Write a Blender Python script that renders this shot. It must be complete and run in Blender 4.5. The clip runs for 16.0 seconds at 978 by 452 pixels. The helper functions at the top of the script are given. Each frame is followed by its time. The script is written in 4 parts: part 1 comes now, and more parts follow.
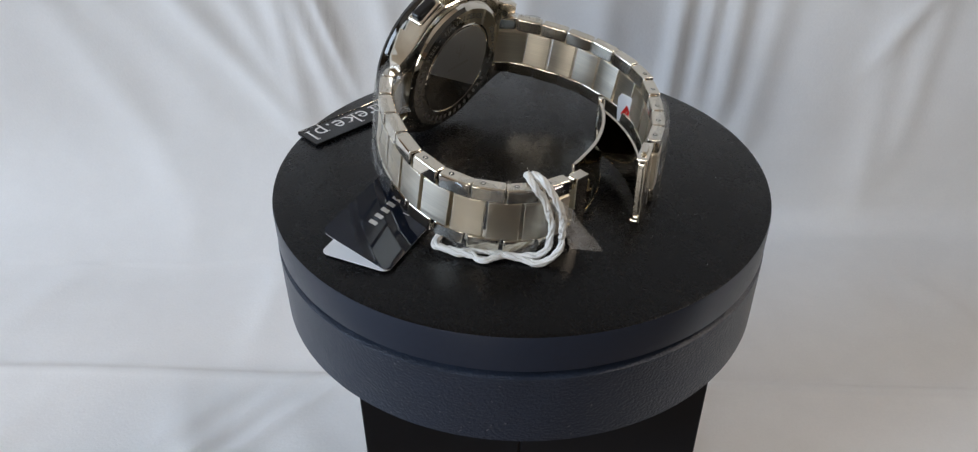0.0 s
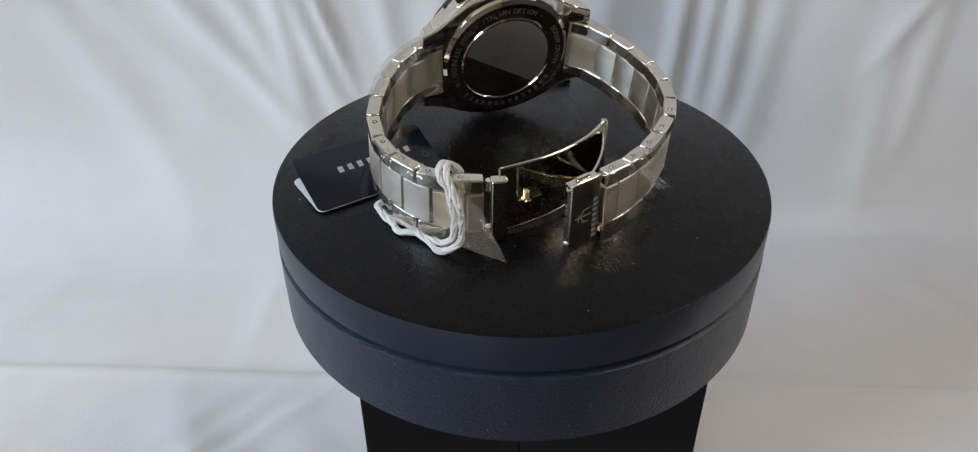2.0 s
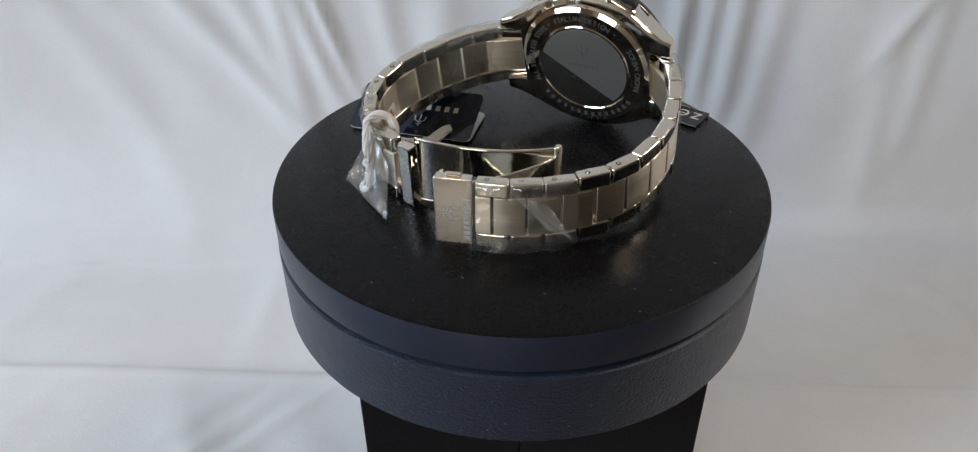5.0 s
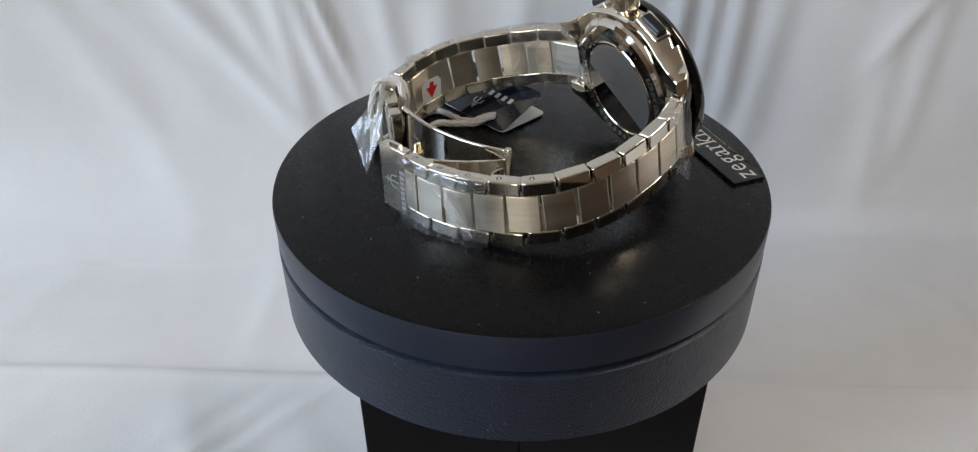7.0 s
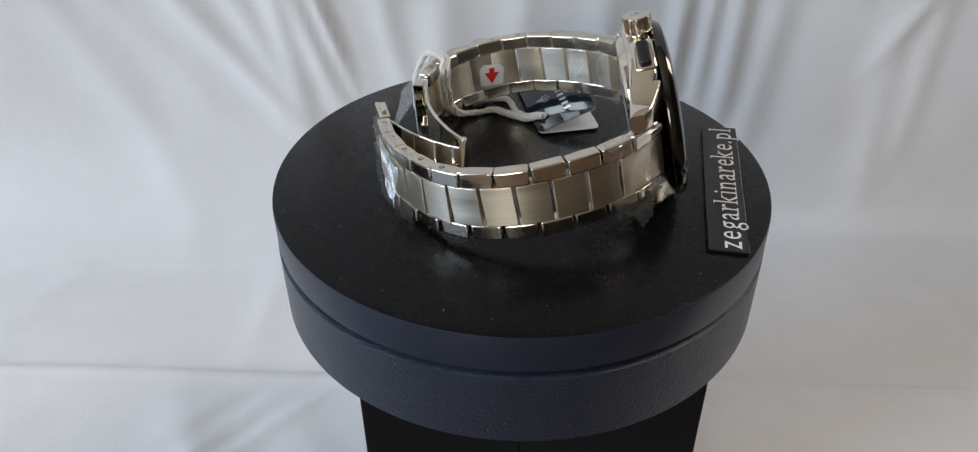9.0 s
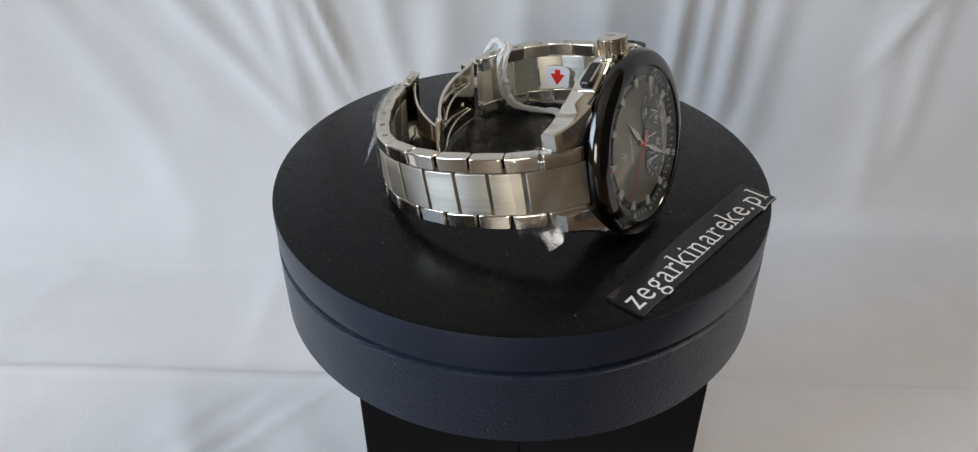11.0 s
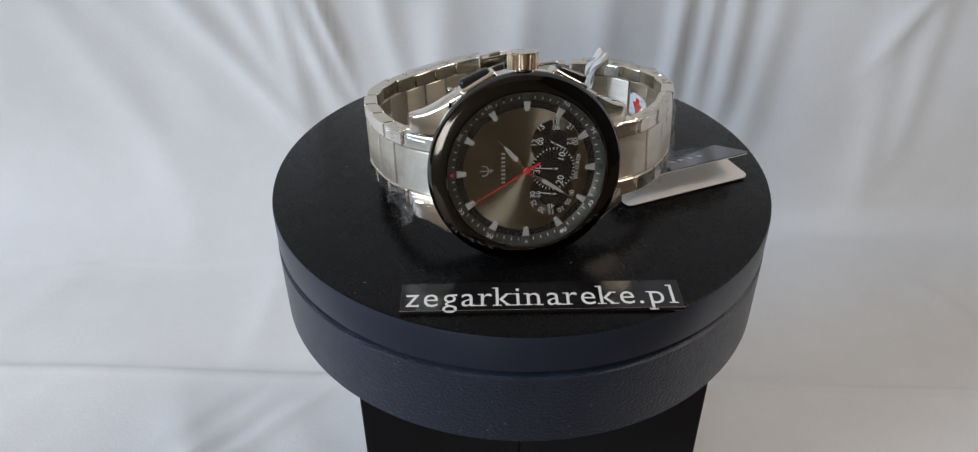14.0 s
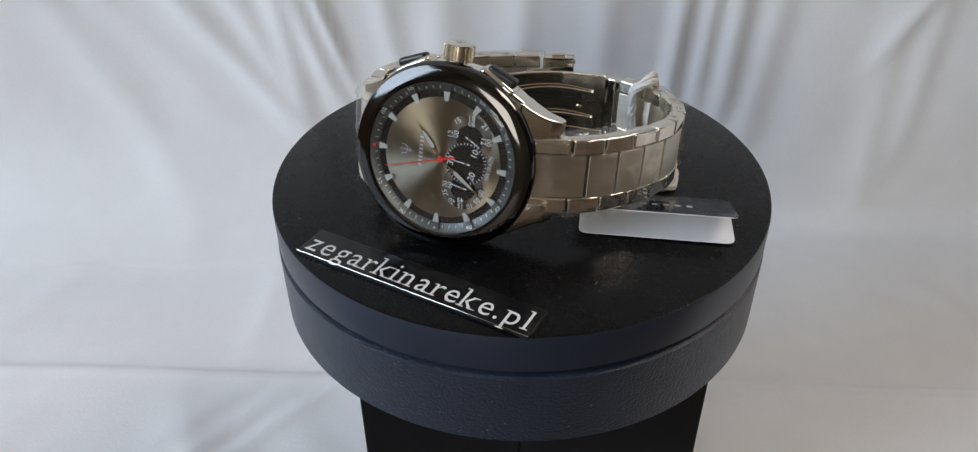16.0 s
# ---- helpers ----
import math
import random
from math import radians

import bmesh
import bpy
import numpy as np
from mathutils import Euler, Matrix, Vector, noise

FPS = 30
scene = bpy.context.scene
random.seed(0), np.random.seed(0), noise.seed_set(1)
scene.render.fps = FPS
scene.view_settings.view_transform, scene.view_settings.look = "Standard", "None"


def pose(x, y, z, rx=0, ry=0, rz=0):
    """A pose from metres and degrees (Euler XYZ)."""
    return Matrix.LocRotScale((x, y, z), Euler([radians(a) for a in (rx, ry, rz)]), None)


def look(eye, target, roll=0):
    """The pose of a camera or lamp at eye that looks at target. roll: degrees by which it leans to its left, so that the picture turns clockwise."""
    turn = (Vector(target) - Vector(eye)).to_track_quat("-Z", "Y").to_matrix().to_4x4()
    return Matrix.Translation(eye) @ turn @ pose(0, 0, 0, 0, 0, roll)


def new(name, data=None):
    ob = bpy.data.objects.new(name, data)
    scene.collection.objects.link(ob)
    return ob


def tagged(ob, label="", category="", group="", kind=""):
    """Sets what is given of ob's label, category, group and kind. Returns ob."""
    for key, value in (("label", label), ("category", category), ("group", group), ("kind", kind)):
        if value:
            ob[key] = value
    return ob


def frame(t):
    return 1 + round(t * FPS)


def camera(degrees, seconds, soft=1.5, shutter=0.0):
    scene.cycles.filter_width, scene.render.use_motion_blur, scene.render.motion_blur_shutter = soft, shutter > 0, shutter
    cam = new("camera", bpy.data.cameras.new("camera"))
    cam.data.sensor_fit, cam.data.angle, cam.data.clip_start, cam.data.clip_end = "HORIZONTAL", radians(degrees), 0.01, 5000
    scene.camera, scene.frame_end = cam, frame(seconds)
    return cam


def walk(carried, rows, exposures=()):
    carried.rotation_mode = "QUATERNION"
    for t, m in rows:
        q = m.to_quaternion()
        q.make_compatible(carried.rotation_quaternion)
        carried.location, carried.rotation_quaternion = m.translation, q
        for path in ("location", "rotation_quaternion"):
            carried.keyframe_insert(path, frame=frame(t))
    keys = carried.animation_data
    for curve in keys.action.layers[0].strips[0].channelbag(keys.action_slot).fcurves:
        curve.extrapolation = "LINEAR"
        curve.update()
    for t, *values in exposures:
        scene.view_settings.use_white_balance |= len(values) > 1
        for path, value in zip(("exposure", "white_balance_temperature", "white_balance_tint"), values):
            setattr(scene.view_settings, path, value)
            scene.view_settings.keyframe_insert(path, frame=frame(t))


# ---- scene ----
import collections

# A wrist watch lying on its side on a black motor turntable, before a hung white sheet.
# Lengths of the watch and platter are written in units of the platter's radius.
S = 0.072           # platter radius in metres
ZT = 0.146          # height of the platter's top over the table

cam = camera(61.87, 16.0, soft=1.2)
EYE = Vector((0.0, -2.8710 * S, ZT + 1.7640 * S))
YAW, PITCH = -0.04479, 0.62019
AHEAD = Vector((math.sin(YAW) * math.cos(PITCH), math.cos(YAW) * math.cos(PITCH), -math.sin(PITCH)))
VIEW = look(EYE, EYE + AHEAD, -0.375)
walk(cam, [(0.0, VIEW), (16.0, VIEW)])


def turned(t):
    """The platter's turn in radians at t seconds."""
    u = (t - 8.0) / 8.0
    return 8.0 * (-0.276421 * u + 0.004664 * (u * u - 1.0) + 0.001901 * (u ** 3 - u))


# ---- world and light ----
world = bpy.data.worlds.new("world")
scene.world = world
world.use_nodes = True
wn = world.node_tree.nodes
sky = wn.new("ShaderNodeTexSky")
sky.sky_type, sky.sun_disc = "NISHITA", False
sky.sun_elevation, sky.sun_rotation = radians(35), radians(200)
world.node_tree.links.new(sky.outputs[0], wn["Background"].inputs[0])
wn["Background"].inputs[1].default_value = 0.1


def unseen_window_light(name, eye, target, width, height, watts, colour):
    lamp = bpy.data.lights.new(name, "AREA")
    lamp.shape, lamp.size, lamp.size_y = "RECTANGLE", width, height
    lamp.energy, lamp.color = watts, colour
    ob = new(name, lamp)
    ob.matrix_world = look(eye, target)
    return ob


# No window is in view: three lamps added, placed after the sheet's tints and dial's gleam.
unseen_window_light("unseen_window_light", (-2.36, -1.00, 1.30), (0, 0.0, 0.10), 1.6, 1.5, 58.0, (0.655, 0.795, 1.0))
unseen_window_light("unseen_window_light", (-0.80, -2.36, 0.80), (0, 0.0, 0.15), 0.8, 0.8, 12.5, (1.0, 0.95, 0.88))
unseen_window_light("unseen_window_light", (1.47, 0.40, 1.60), (0.1, -0.05, 0.0), 0.5, 0.9, 18.0, (1.0, 0.86, 0.75))
scene.view_settings.exposure = 0.06


# ---- materials ----
def material(name, colour, rough=0.5, metal=0.0, **more):
    m = bpy.data.materials.new(name)
    m.use_nodes = True
    b = m.node_tree.nodes["Principled BSDF"]
    b.inputs["Base Color"].default_value = (*colour, 1)
    b.inputs["Roughness"].default_value = rough
    b.inputs["Metallic"].default_value = metal
    for key, value in more.items():
        b.inputs[key.replace("_", " ")].default_value = value
    return m


def grained(m, scale, bump=0.0, spread=0.0, rough=0.0, stretch=(1, 1, 1), detail=4.0, distance=0.001):
    """Adds noise to a material: fine relief, a spread of its colour and of its roughness, at two scales."""
    t = m.node_tree
    b = t.nodes["Principled BSDF"]
    tex = t.nodes.new("ShaderNodeTexCoord")
    mapping = t.nodes.new("ShaderNodeMapping")
    mapping.inputs["Scale"].default_value = stretch
    t.links.new(tex.outputs["Object"], mapping.inputs[0])
    fine, broad = t.nodes.new("ShaderNodeTexNoise"), t.nodes.new("ShaderNodeTexNoise")
    fine.inputs["Scale"].default_value, fine.inputs["Detail"].default_value = scale, detail
    broad.inputs["Scale"].default_value, broad.inputs["Detail"].default_value = scale / 14, 3
    for n in (fine, broad):
        t.links.new(mapping.outputs[0], n.inputs["Vector"])
    mix = t.nodes.new("ShaderNodeMath")
    mix.operation = "MULTIPLY_ADD"
    t.links.new(fine.outputs[0], mix.inputs[0])
    mix.inputs[1].default_value = 0.5
    half = t.nodes.new("ShaderNodeMath")
    half.operation = "MULTIPLY"
    half.inputs[1].default_value = 0.5
    t.links.new(broad.outputs[0], half.inputs[0])
    t.links.new(half.outputs[0], mix.inputs[2])
    if bump:
        bp = t.nodes.new("ShaderNodeBump")
        bp.inputs["Strength"].default_value, bp.inputs["Distance"].default_value = bump, distance
        t.links.new(fine.outputs[0], bp.inputs["Height"])
        t.links.new(bp.outputs[0], b.inputs["Normal"])
    if spread:
        base = b.inputs["Base Color"].default_value[:3]
        ramp = t.nodes.new("ShaderNodeMapRange")
        ramp.inputs[1].default_value, ramp.inputs[2].default_value = 0.3, 0.7
        ramp.inputs[3].default_value, ramp.inputs[4].default_value = 1 - spread, 1 + spread
        t.links.new(mix.outputs[0], ramp.inputs[0])
        mul = t.nodes.new("ShaderNodeVectorMath")
        mul.operation = "SCALE"
        mul.inputs[0].default_value = base
        t.links.new(ramp.outputs[0], mul.inputs["Scale"])
        t.links.new(mul.outputs[0], b.inputs["Base Color"])
    if rough:
        r0 = b.inputs["Roughness"].default_value
        rr = t.nodes.new("ShaderNodeMapRange")
        rr.inputs[1].default_value, rr.inputs[2].default_value = 0.3, 0.7
        rr.inputs[3].default_value, rr.inputs[4].default_value = max(0.0, r0 - rough), min(1.0, r0 + rough)
        t.links.new(mix.outputs[0], rr.inputs[0])
        t.links.new(rr.outputs[0], b.inputs["Roughness"])
    return m


SHEET = grained(material("white cotton sheet", (0.78, 0.775, 0.765), 0.9), 900, 0.25, 0.03, 0.05, distance=0.0004)
# Unseen room: wall, ceiling and floor tones set for what steel and dial reflect.
WALLS = grained(material("painted wall", (0.29, 0.215, 0.14), 0.8), 60, 0.1, 0.05)
TANWALL = grained(material("tan wall for warm reflections", (0.36, 0.29, 0.20), 0.8), 60, 0.1, 0.05)
DIM_REFLECTION_WALL = grained(material("dark wall for dim reflections", (0.050, 0.040, 0.032), 0.7), 60, 0.1, 0.05)
CEILING = grained(material("pale ceiling for bright reflections", (0.80, 0.72, 0.60), 0.8), 60, 0.1, 0.05)
FLOORWOOD = grained(material("floor wood", (0.16, 0.105, 0.062), 0.5), 40, 0.1, 0.2, 0.1, (1, 8, 8))
TABLEWOOD = grained(material("table wood", (0.11, 0.07, 0.042), 0.45), 40, 0.1, 0.2, 0.1, (1, 8, 8))
PLATTER = grained(material("black matt vinyl", (0.0036, 0.0036, 0.0039), 0.27, Specular_IOR_Level=0.22), 1300, 0.07, 0.12, 0.05, distance=0.0005)
RIM = grained(material("black plastic", (0.018, 0.025, 0.042), 0.34), 700, 0.05, 0.1, 0.06, distance=0.0003)
RING = grained(material("pebbled black plastic", (0.021, 0.029, 0.047), 0.36), 1300, 0.6, 0.12, 0.06, distance=0.0006)
BOXBLACK = grained(material("black lacquer", (0.004, 0.005, 0.007), 0.35, Specular_IOR_Level=0.3), 120, 0.04, 0.15, 0.08)
STEEL = grained(material("polished steel", (0.815, 0.762, 0.665), 0.06, 1.0), 300, 0.0, 0.03, 0.03)
BRUSHED = grained(material("brushed steel", (0.815, 0.750, 0.625), 0.36, 1.0), 2400, 0.05, 0.13, 0.08, (0.025, 1, 1), distance=0.00008)
BLACKSTEEL = grained(material("black plated steel", (0.012, 0.012, 0.013), 0.07, 0.0, Specular_IOR_Level=0.9), 300, 0.0, 0.1, 0.05)
BEZELBLACK = grained(material("black plated bezel steel", (0.085, 0.082, 0.078), 0.09, 1.0), 300, 0.0, 0.08, 0.03)
WHITE = material("white print", (0.75, 0.75, 0.73), 0.5)
GREY = material("grey print", (0.33, 0.34, 0.34), 0.5)
RED = material("red lacquer", (0.7, 0.03, 0.02), 0.35)
BLACK = material("black print", (0.01, 0.01, 0.011), 0.4)
DUST = material("pale lint", (0.24, 0.24, 0.25), 0.9)
LABELBLACK = grained(material("glossy black label", (0.008, 0.008, 0.009), 0.14), 200, 0.04, 0.1, 0.05)


def brushed_along(m, smear):
    """Brushing along the piece: its gloss smears along the axis given, in the piece's own space; the grain differs from piece to piece."""
    t = m.node_tree
    b = t.nodes["Principled BSDF"]
    axis, turn = t.nodes.new("ShaderNodeCombineXYZ"), t.nodes.new("ShaderNodeVectorTransform")
    for k in range(3):
        axis.inputs[k].default_value = smear[k]
    turn.vector_type, turn.convert_from, turn.convert_to = "VECTOR", "OBJECT", "WORLD"
    t.links.new(axis.outputs[0], turn.inputs[0])
    t.links.new(turn.outputs[0], b.inputs["Tangent"])
    b.inputs["Anisotropic"].default_value = 0.88
    info = t.nodes.new("ShaderNodeObjectInfo")
    mapping = next(n for n in t.nodes if n.bl_idname == "ShaderNodeMapping")
    t.links.new(info.outputs["Random"], mapping.inputs["Location"])
    return m


brushed_along(BRUSHED, (0, 0, 1))


# ---- making meshes ----
def part(name, bm, mat, parent=None, label="", smooth=False):
    me = bpy.data.meshes.new(name)
    bm.to_mesh(me)
    bm.free()
    me.materials.append(mat)
    if smooth:
        me.polygons.foreach_set("use_smooth", [True] * len(me.polygons))
    ob = new(name, me)
    ob.parent = parent
    return tagged(ob, label)


def soften(me):
    """Smooth shading for the rounded edges alone, so that flat faces stay true mirrors."""
    me.polygons.foreach_set("use_smooth", [max(abs(c) for c in f.normal) < 0.999 for f in me.polygons])


def sharpen(ob, degrees=35):
    ob.data.set_sharp_from_angle(angle=radians(degrees))
    return ob


def turned_body(profile, steps=96, closed=False):
    """A body of revolution about z from (radius, z) pairs."""
    bm = bmesh.new()
    rings = []
    for r, z in profile:
        if r < 1e-7:
            rings.append([bm.verts.new((0, 0, z))])
        else:
            rings.append([bm.verts.new((r * math.cos(a), r * math.sin(a), z)) for a in (math.tau * k / steps for k in range(steps))])
    pairs = list(zip(rings, rings[1:])) + ([(rings[-1], rings[0])] if closed else [])
    for a, b in pairs:
        for k in range(steps):
            n = (k + 1) % steps
            if len(a) == 1 and len(b) == 1:
                continue
            if len(a) == 1:
                bm.faces.new((a[0], b[k], b[n]))
            elif len(b) == 1:
                bm.faces.new((a[k], a[n], b[0]))
            else:
                bm.faces.new((a[k], a[n], b[n], b[k]))
    bmesh.ops.recalc_face_normals(bm, faces=bm.faces)
    return bm


def block(x, y, z, bevel=0.0, segments=2, at=(0, 0, 0), m=None, bm=None):
    own = bmesh.new()
    bmesh.ops.create_cube(own, size=1.0)
    bmesh.ops.scale(own, vec=(x, y, z), verts=own.verts)
    if bevel:
        bmesh.ops.bevel(own, geom=own.edges[:], offset=bevel, segments=segments, affect="EDGES", profile=0.5, clamp_overlap=True)
    bmesh.ops.transform(own, matrix=(m or Matrix()) @ Matrix.Translation(at), verts=own.verts)
    return own if bm is None else joined(bm, own)


def joined(bm, other):
    me = bpy.data.meshes.new("joined")
    other.to_mesh(me)
    other.free()
    bm.from_mesh(me)
    bpy.data.meshes.remove(me)
    return bm


def spun(points, samples):
    """Points of a smooth curve through the given ones, evenly spaced."""
    pts = [Vector(q) for q in points]
    ext = [2 * pts[0] - pts[1]] + pts + [2 * pts[-1] - pts[-2]]
    fine = []
    for k in range(1, len(ext) - 2):
        a, b, c, d = ext[k - 1:k + 3]
        for j in range(24):
            t = j / 24
            fine.append(0.5 * ((2 * b) + (c - a) * t + (2 * a - 5 * b + 4 * c - d) * t * t + (3 * b - a - 3 * c + d) * t ** 3))
    fine.append(pts[-1])
    run = [0.0]
    for a, b in zip(fine, fine[1:]):
        run.append(run[-1] + (b - a).length)
    out, k = [], 0
    for j in range(samples):
        want = run[-1] * j / (samples - 1)
        while k < len(run) - 2 and run[k + 1] < want:
            k += 1
        f = (want - run[k]) / max(1e-9, run[k + 1] - run[k])
        out.append(fine[k].lerp(fine[k + 1], min(1.0, f)))
    return out


# ---- the place ----
def build_room():
    # Room shell out of view, added to shape the light and the metal's reflections.
    x0, x1, y0, y1, z0, z1, th = -2.4, 1.5, -2.4, 0.9, -0.75, 2.35, 0.1
    def slab(name, lo, hi, mat, label):
        size = [b - a for a, b in zip(lo, hi)]
        mid = [(a + b) / 2 for a, b in zip(lo, hi)]
        return tagged(part(name, block(*size, at=mid), mat), label, "wall", kind="structure")
    slab("floor", (x0 - th, y0 - th, z0 - th), (x1 + th, y1 + th, z0), FLOORWOOD, "unseen brown floor, added for reflections")
    slab("ceiling", (x0 - th, y0 - th, z1), (x1 + th, y1 + th, z1 + th), CEILING, "unseen pale ceiling, added for reflections")
    slab("wall_north", (x0 - th, y1, z0), (x1 + th, y1 + th, z1), WALLS, "unseen plain wall behind the sheet")

    def pierced(name, lo, hi, axis, wa, wb, za, zb, mat=WALLS):
        """An unseen wall with one opening added for a lamp, in four pieces."""
        def piece(a, b, c, d):
            p, q = list(lo), list(hi)
            p[axis], q[axis], p[2], q[2] = a, b, c, d
            return p, q
        wall = slab(name, *piece(lo[axis], wa, z0, z1), mat, "unseen plain wall with an opening added for a lamp")
        for p, q in (piece(wb, hi[axis], z0, z1), piece(wa, wb, z0, za), piece(wa, wb, zb, z1)):
            part("wall_panel", block(*[b - a for a, b in zip(p, q)], at=[(a + b) / 2 for a, b in zip(p, q)]), mat, wall)
    pierced("wall_south", (x0, y0 - th, z0), (x1, y0, z1), 0, -1.20, -0.40, 0.40, 1.20, TANWALL)
    pierced("wall_west", (x0 - th, y0 - th, z0), (x0, y1, z1), 1, -1.80, -0.20, 0.55, 2.05)
    pierced("wall_east", (x1, y0 - th, z0), (x1 + th, y1, z1), 1, 0.15, 0.65, 1.15, 2.05, DIM_REFLECTION_WALL)
    table = tagged(new("table"), "brown wooden table under the white sheet", "table")
    part("tabletop", block(1.7, 1.4, 0.03, 0.004, at=(0, -0.1, -0.021)), TABLEWOOD, table)
    for sx in (-0.78, 0.78):
        for sy in (-0.72, 0.52):
            part("leg", block(0.06, 0.06, 0.714, 0.004, at=(sx, sy, -0.393)), TABLEWOOD, table)


def fold(x, centre, width, height):
    return height * np.exp(-((x - centre) / width) ** 2)


def build_sheet():
    """A white sheet that hangs in soft folds and sweeps forward over the table."""
    nu = 520
    yw = 0.184          # where the hanging part stands
    u = np.linspace(-0.8, 0.8, nu)
    v = np.concatenate([np.linspace(0.22, 0.65, 270)[:-1], np.linspace(0.65, 1.11, 60)])
    nv = len(v)
    X, V = np.meshgrid(u, v)
    bend = 0.016 + 0.05 * np.clip((-X + 0.02) / 0.20, 0, 1)      # the sweep's radius
    floor_run, arc = 0.484 - bend, bend * math.pi / 2
    a = np.clip((V - floor_run) / bend, 0, math.pi / 2)
    flat_run, up = np.minimum(V, floor_run), np.maximum(V - floor_run - arc, 0)
    Y = yw - 0.484 + flat_run + bend * np.sin(a)
    Z = bend * (1 - np.cos(a)) + up
    NY, NZ = -np.sin(a), np.cos(a)
    rise = np.clip((V - floor_run - arc * 0.5) / 0.10, 0, 1)
    rng = np.random.default_rng(5)
    hang = 0.0022 * np.sin(X * 13 + 1.0 + 4 * Z) * rise
    # broad shallow folds
    for k in range(20):
        c = -0.60 + 1.2 * (k + rng.uniform(-0.4, 0.4)) / 19
        lean, bow = rng.uniform(-0.35, 0.35) - 0.3 * c, rng.uniform(-2.0, 2.0)
        w, h, low = rng.uniform(0.010, 0.024), rng.uniform(0.0004, 0.0017), rng.uniform(0.0, 0.7)
        hang += fold(X + lean * (Z - 0.10) + bow * (Z - 0.1) ** 2, c, w, h) * np.clip((rise - low * 0.6) / 0.4, 0, 1) ** 1.3
    # the marked folds: place at the height of 0.12 m, lean, width, depth, and where each fades out below
    for c, lean, w, h, low in ((-0.099, -0.30, 0.0035, 0.0042, 0.075), (-0.110, -0.28, 0.0060, 0.0035, 0.06), (-0.122, -0.15, 0.0060, 0.0028, 0.05), (-0.165, -0.75, 0.0100, 0.0036, 0.03), (-0.140, -0.45, 0.0070, 0.0020, 0.06),
                               (-0.238, -0.50, 0.0140, 0.0020, 0.0), (-0.068, -0.20, 0.0070, 0.0022, 0.04), (-0.040, 0.15, 0.0090, 0.0018, 0.03), (0.000, 0.1, 0.0080, 0.0018, 0.04), (0.040, 0.0, 0.0080, 0.0016, 0.03),
                               (0.078, 0.06, 0.0050, 0.0032, 0.05), (0.092, 0.05, 0.0045, 0.0026, 0.06), (0.106, 0.03, 0.0060, 0.0030, 0.05), (0.124, 0.08, 0.0080, 0.0022, 0.03), (0.188, 0.55, 0.0060, 0.0020, 0.085),
                               (0.203, 0.02, 0.0070, 0.0018, 0.03), (0.184, -0.05, 0.0090, 0.0016, 0.0)):
        hang += fold(X - c - lean* (Z - 0.12), 0.0, w, h) * np.clip((Z - low) / 0.035, 0, 1)
    # shallow crossing creases
    for k in range(60):
        c, zc, lean = rng.uniform(-0.42, 0.42), rng.uniform(0.03, 0.24), rng.uniform(-1.1, 1.1)
        reach, w, h = rng.uniform(0.015, 0.05), rng.uniform(0.004, 0.009), rng.uniform(0.0002, 0.0008)
        hang += fold(X - c - lean * (Z - zc) - 3 * rng.uniform(-1, 1) * (Z - zc) ** 2, 0.0, w, h) * np.exp(-((Z - zc) / reach) ** 2) * rise
    calm = 0.0008 * np.sin(X * 23 + 3 * np.sin(Y * 9)) + 0.0006 * np.sin(X * 41 + Y * 30 + 1.0) + 0.0006 * np.sin(Y * 57 + X * 12)
    crease_y = 0.055
    level = (a < 0.2)
    crease = 0.0018 * np.exp(-np.abs(Y - crease_y - 0.002 * np.sin(X * 6)) / 0.0035) * level
    crease += 0.0016 * np.clip((crease_y - Y) / 0.004, -1, 1) * level * np.exp(-((Y - crease_y) / 0.06) ** 2)
    puff = np.zeros_like(X)
    for k in range(22):
        c, g = rng.uniform(-0.4, 0.4), rng.uniform(-0.6, 0.6)
        here = np.clip((crease_y + 0.003 - Y) / 0.05, 0, 1) if k % 3 else np.exp(-((Y - 0.11) / 0.04) ** 2)
        puff += fold(X - c - g * (Y - 0.0), 0.0, rng.uniform(0.007, 0.018), rng.uniform(0.0004, 0.0014)) * here * level
    for c, lean, w, h in ((-0.075, 0.9, 0.0055, 0.0010), (-0.095, 0.8, 0.0050, 0.0008), (-0.112, 0.9, 0.0070, 0.0008)):
        puff += fold(X - c - lean * (Y - crease_y), 0.0, w, h) * np.clip((crease_y - Y) / 0.02, 0, 1) * level
    d = hang + calm + crease + puff
    Y, Z = Y + NY * d, Z + NZ * d
    Z = np.maximum(Z, -0.004)
    verts = np.stack([X, Y, Z], -1).reshape(-1, 3)
    i = np.arange(nu * nv).reshape(nv, nu)
    faces = np.stack([i[:-1, :-1], i[:-1, 1:], i[1:, 1:], i[1:, :-1]], -1).reshape(-1, 4)
    me = bpy.data.meshes.new("backdrop")
    me.from_pydata(verts.tolist(), [], faces.tolist())
    me.materials.append(SHEET)
    me.polygons.foreach_set("use_smooth", [True] * len(me.polygons))
    tagged(new("backdrop", me), "white cotton sheet hung in soft folds and swept over the table", "sheet", kind="structure")


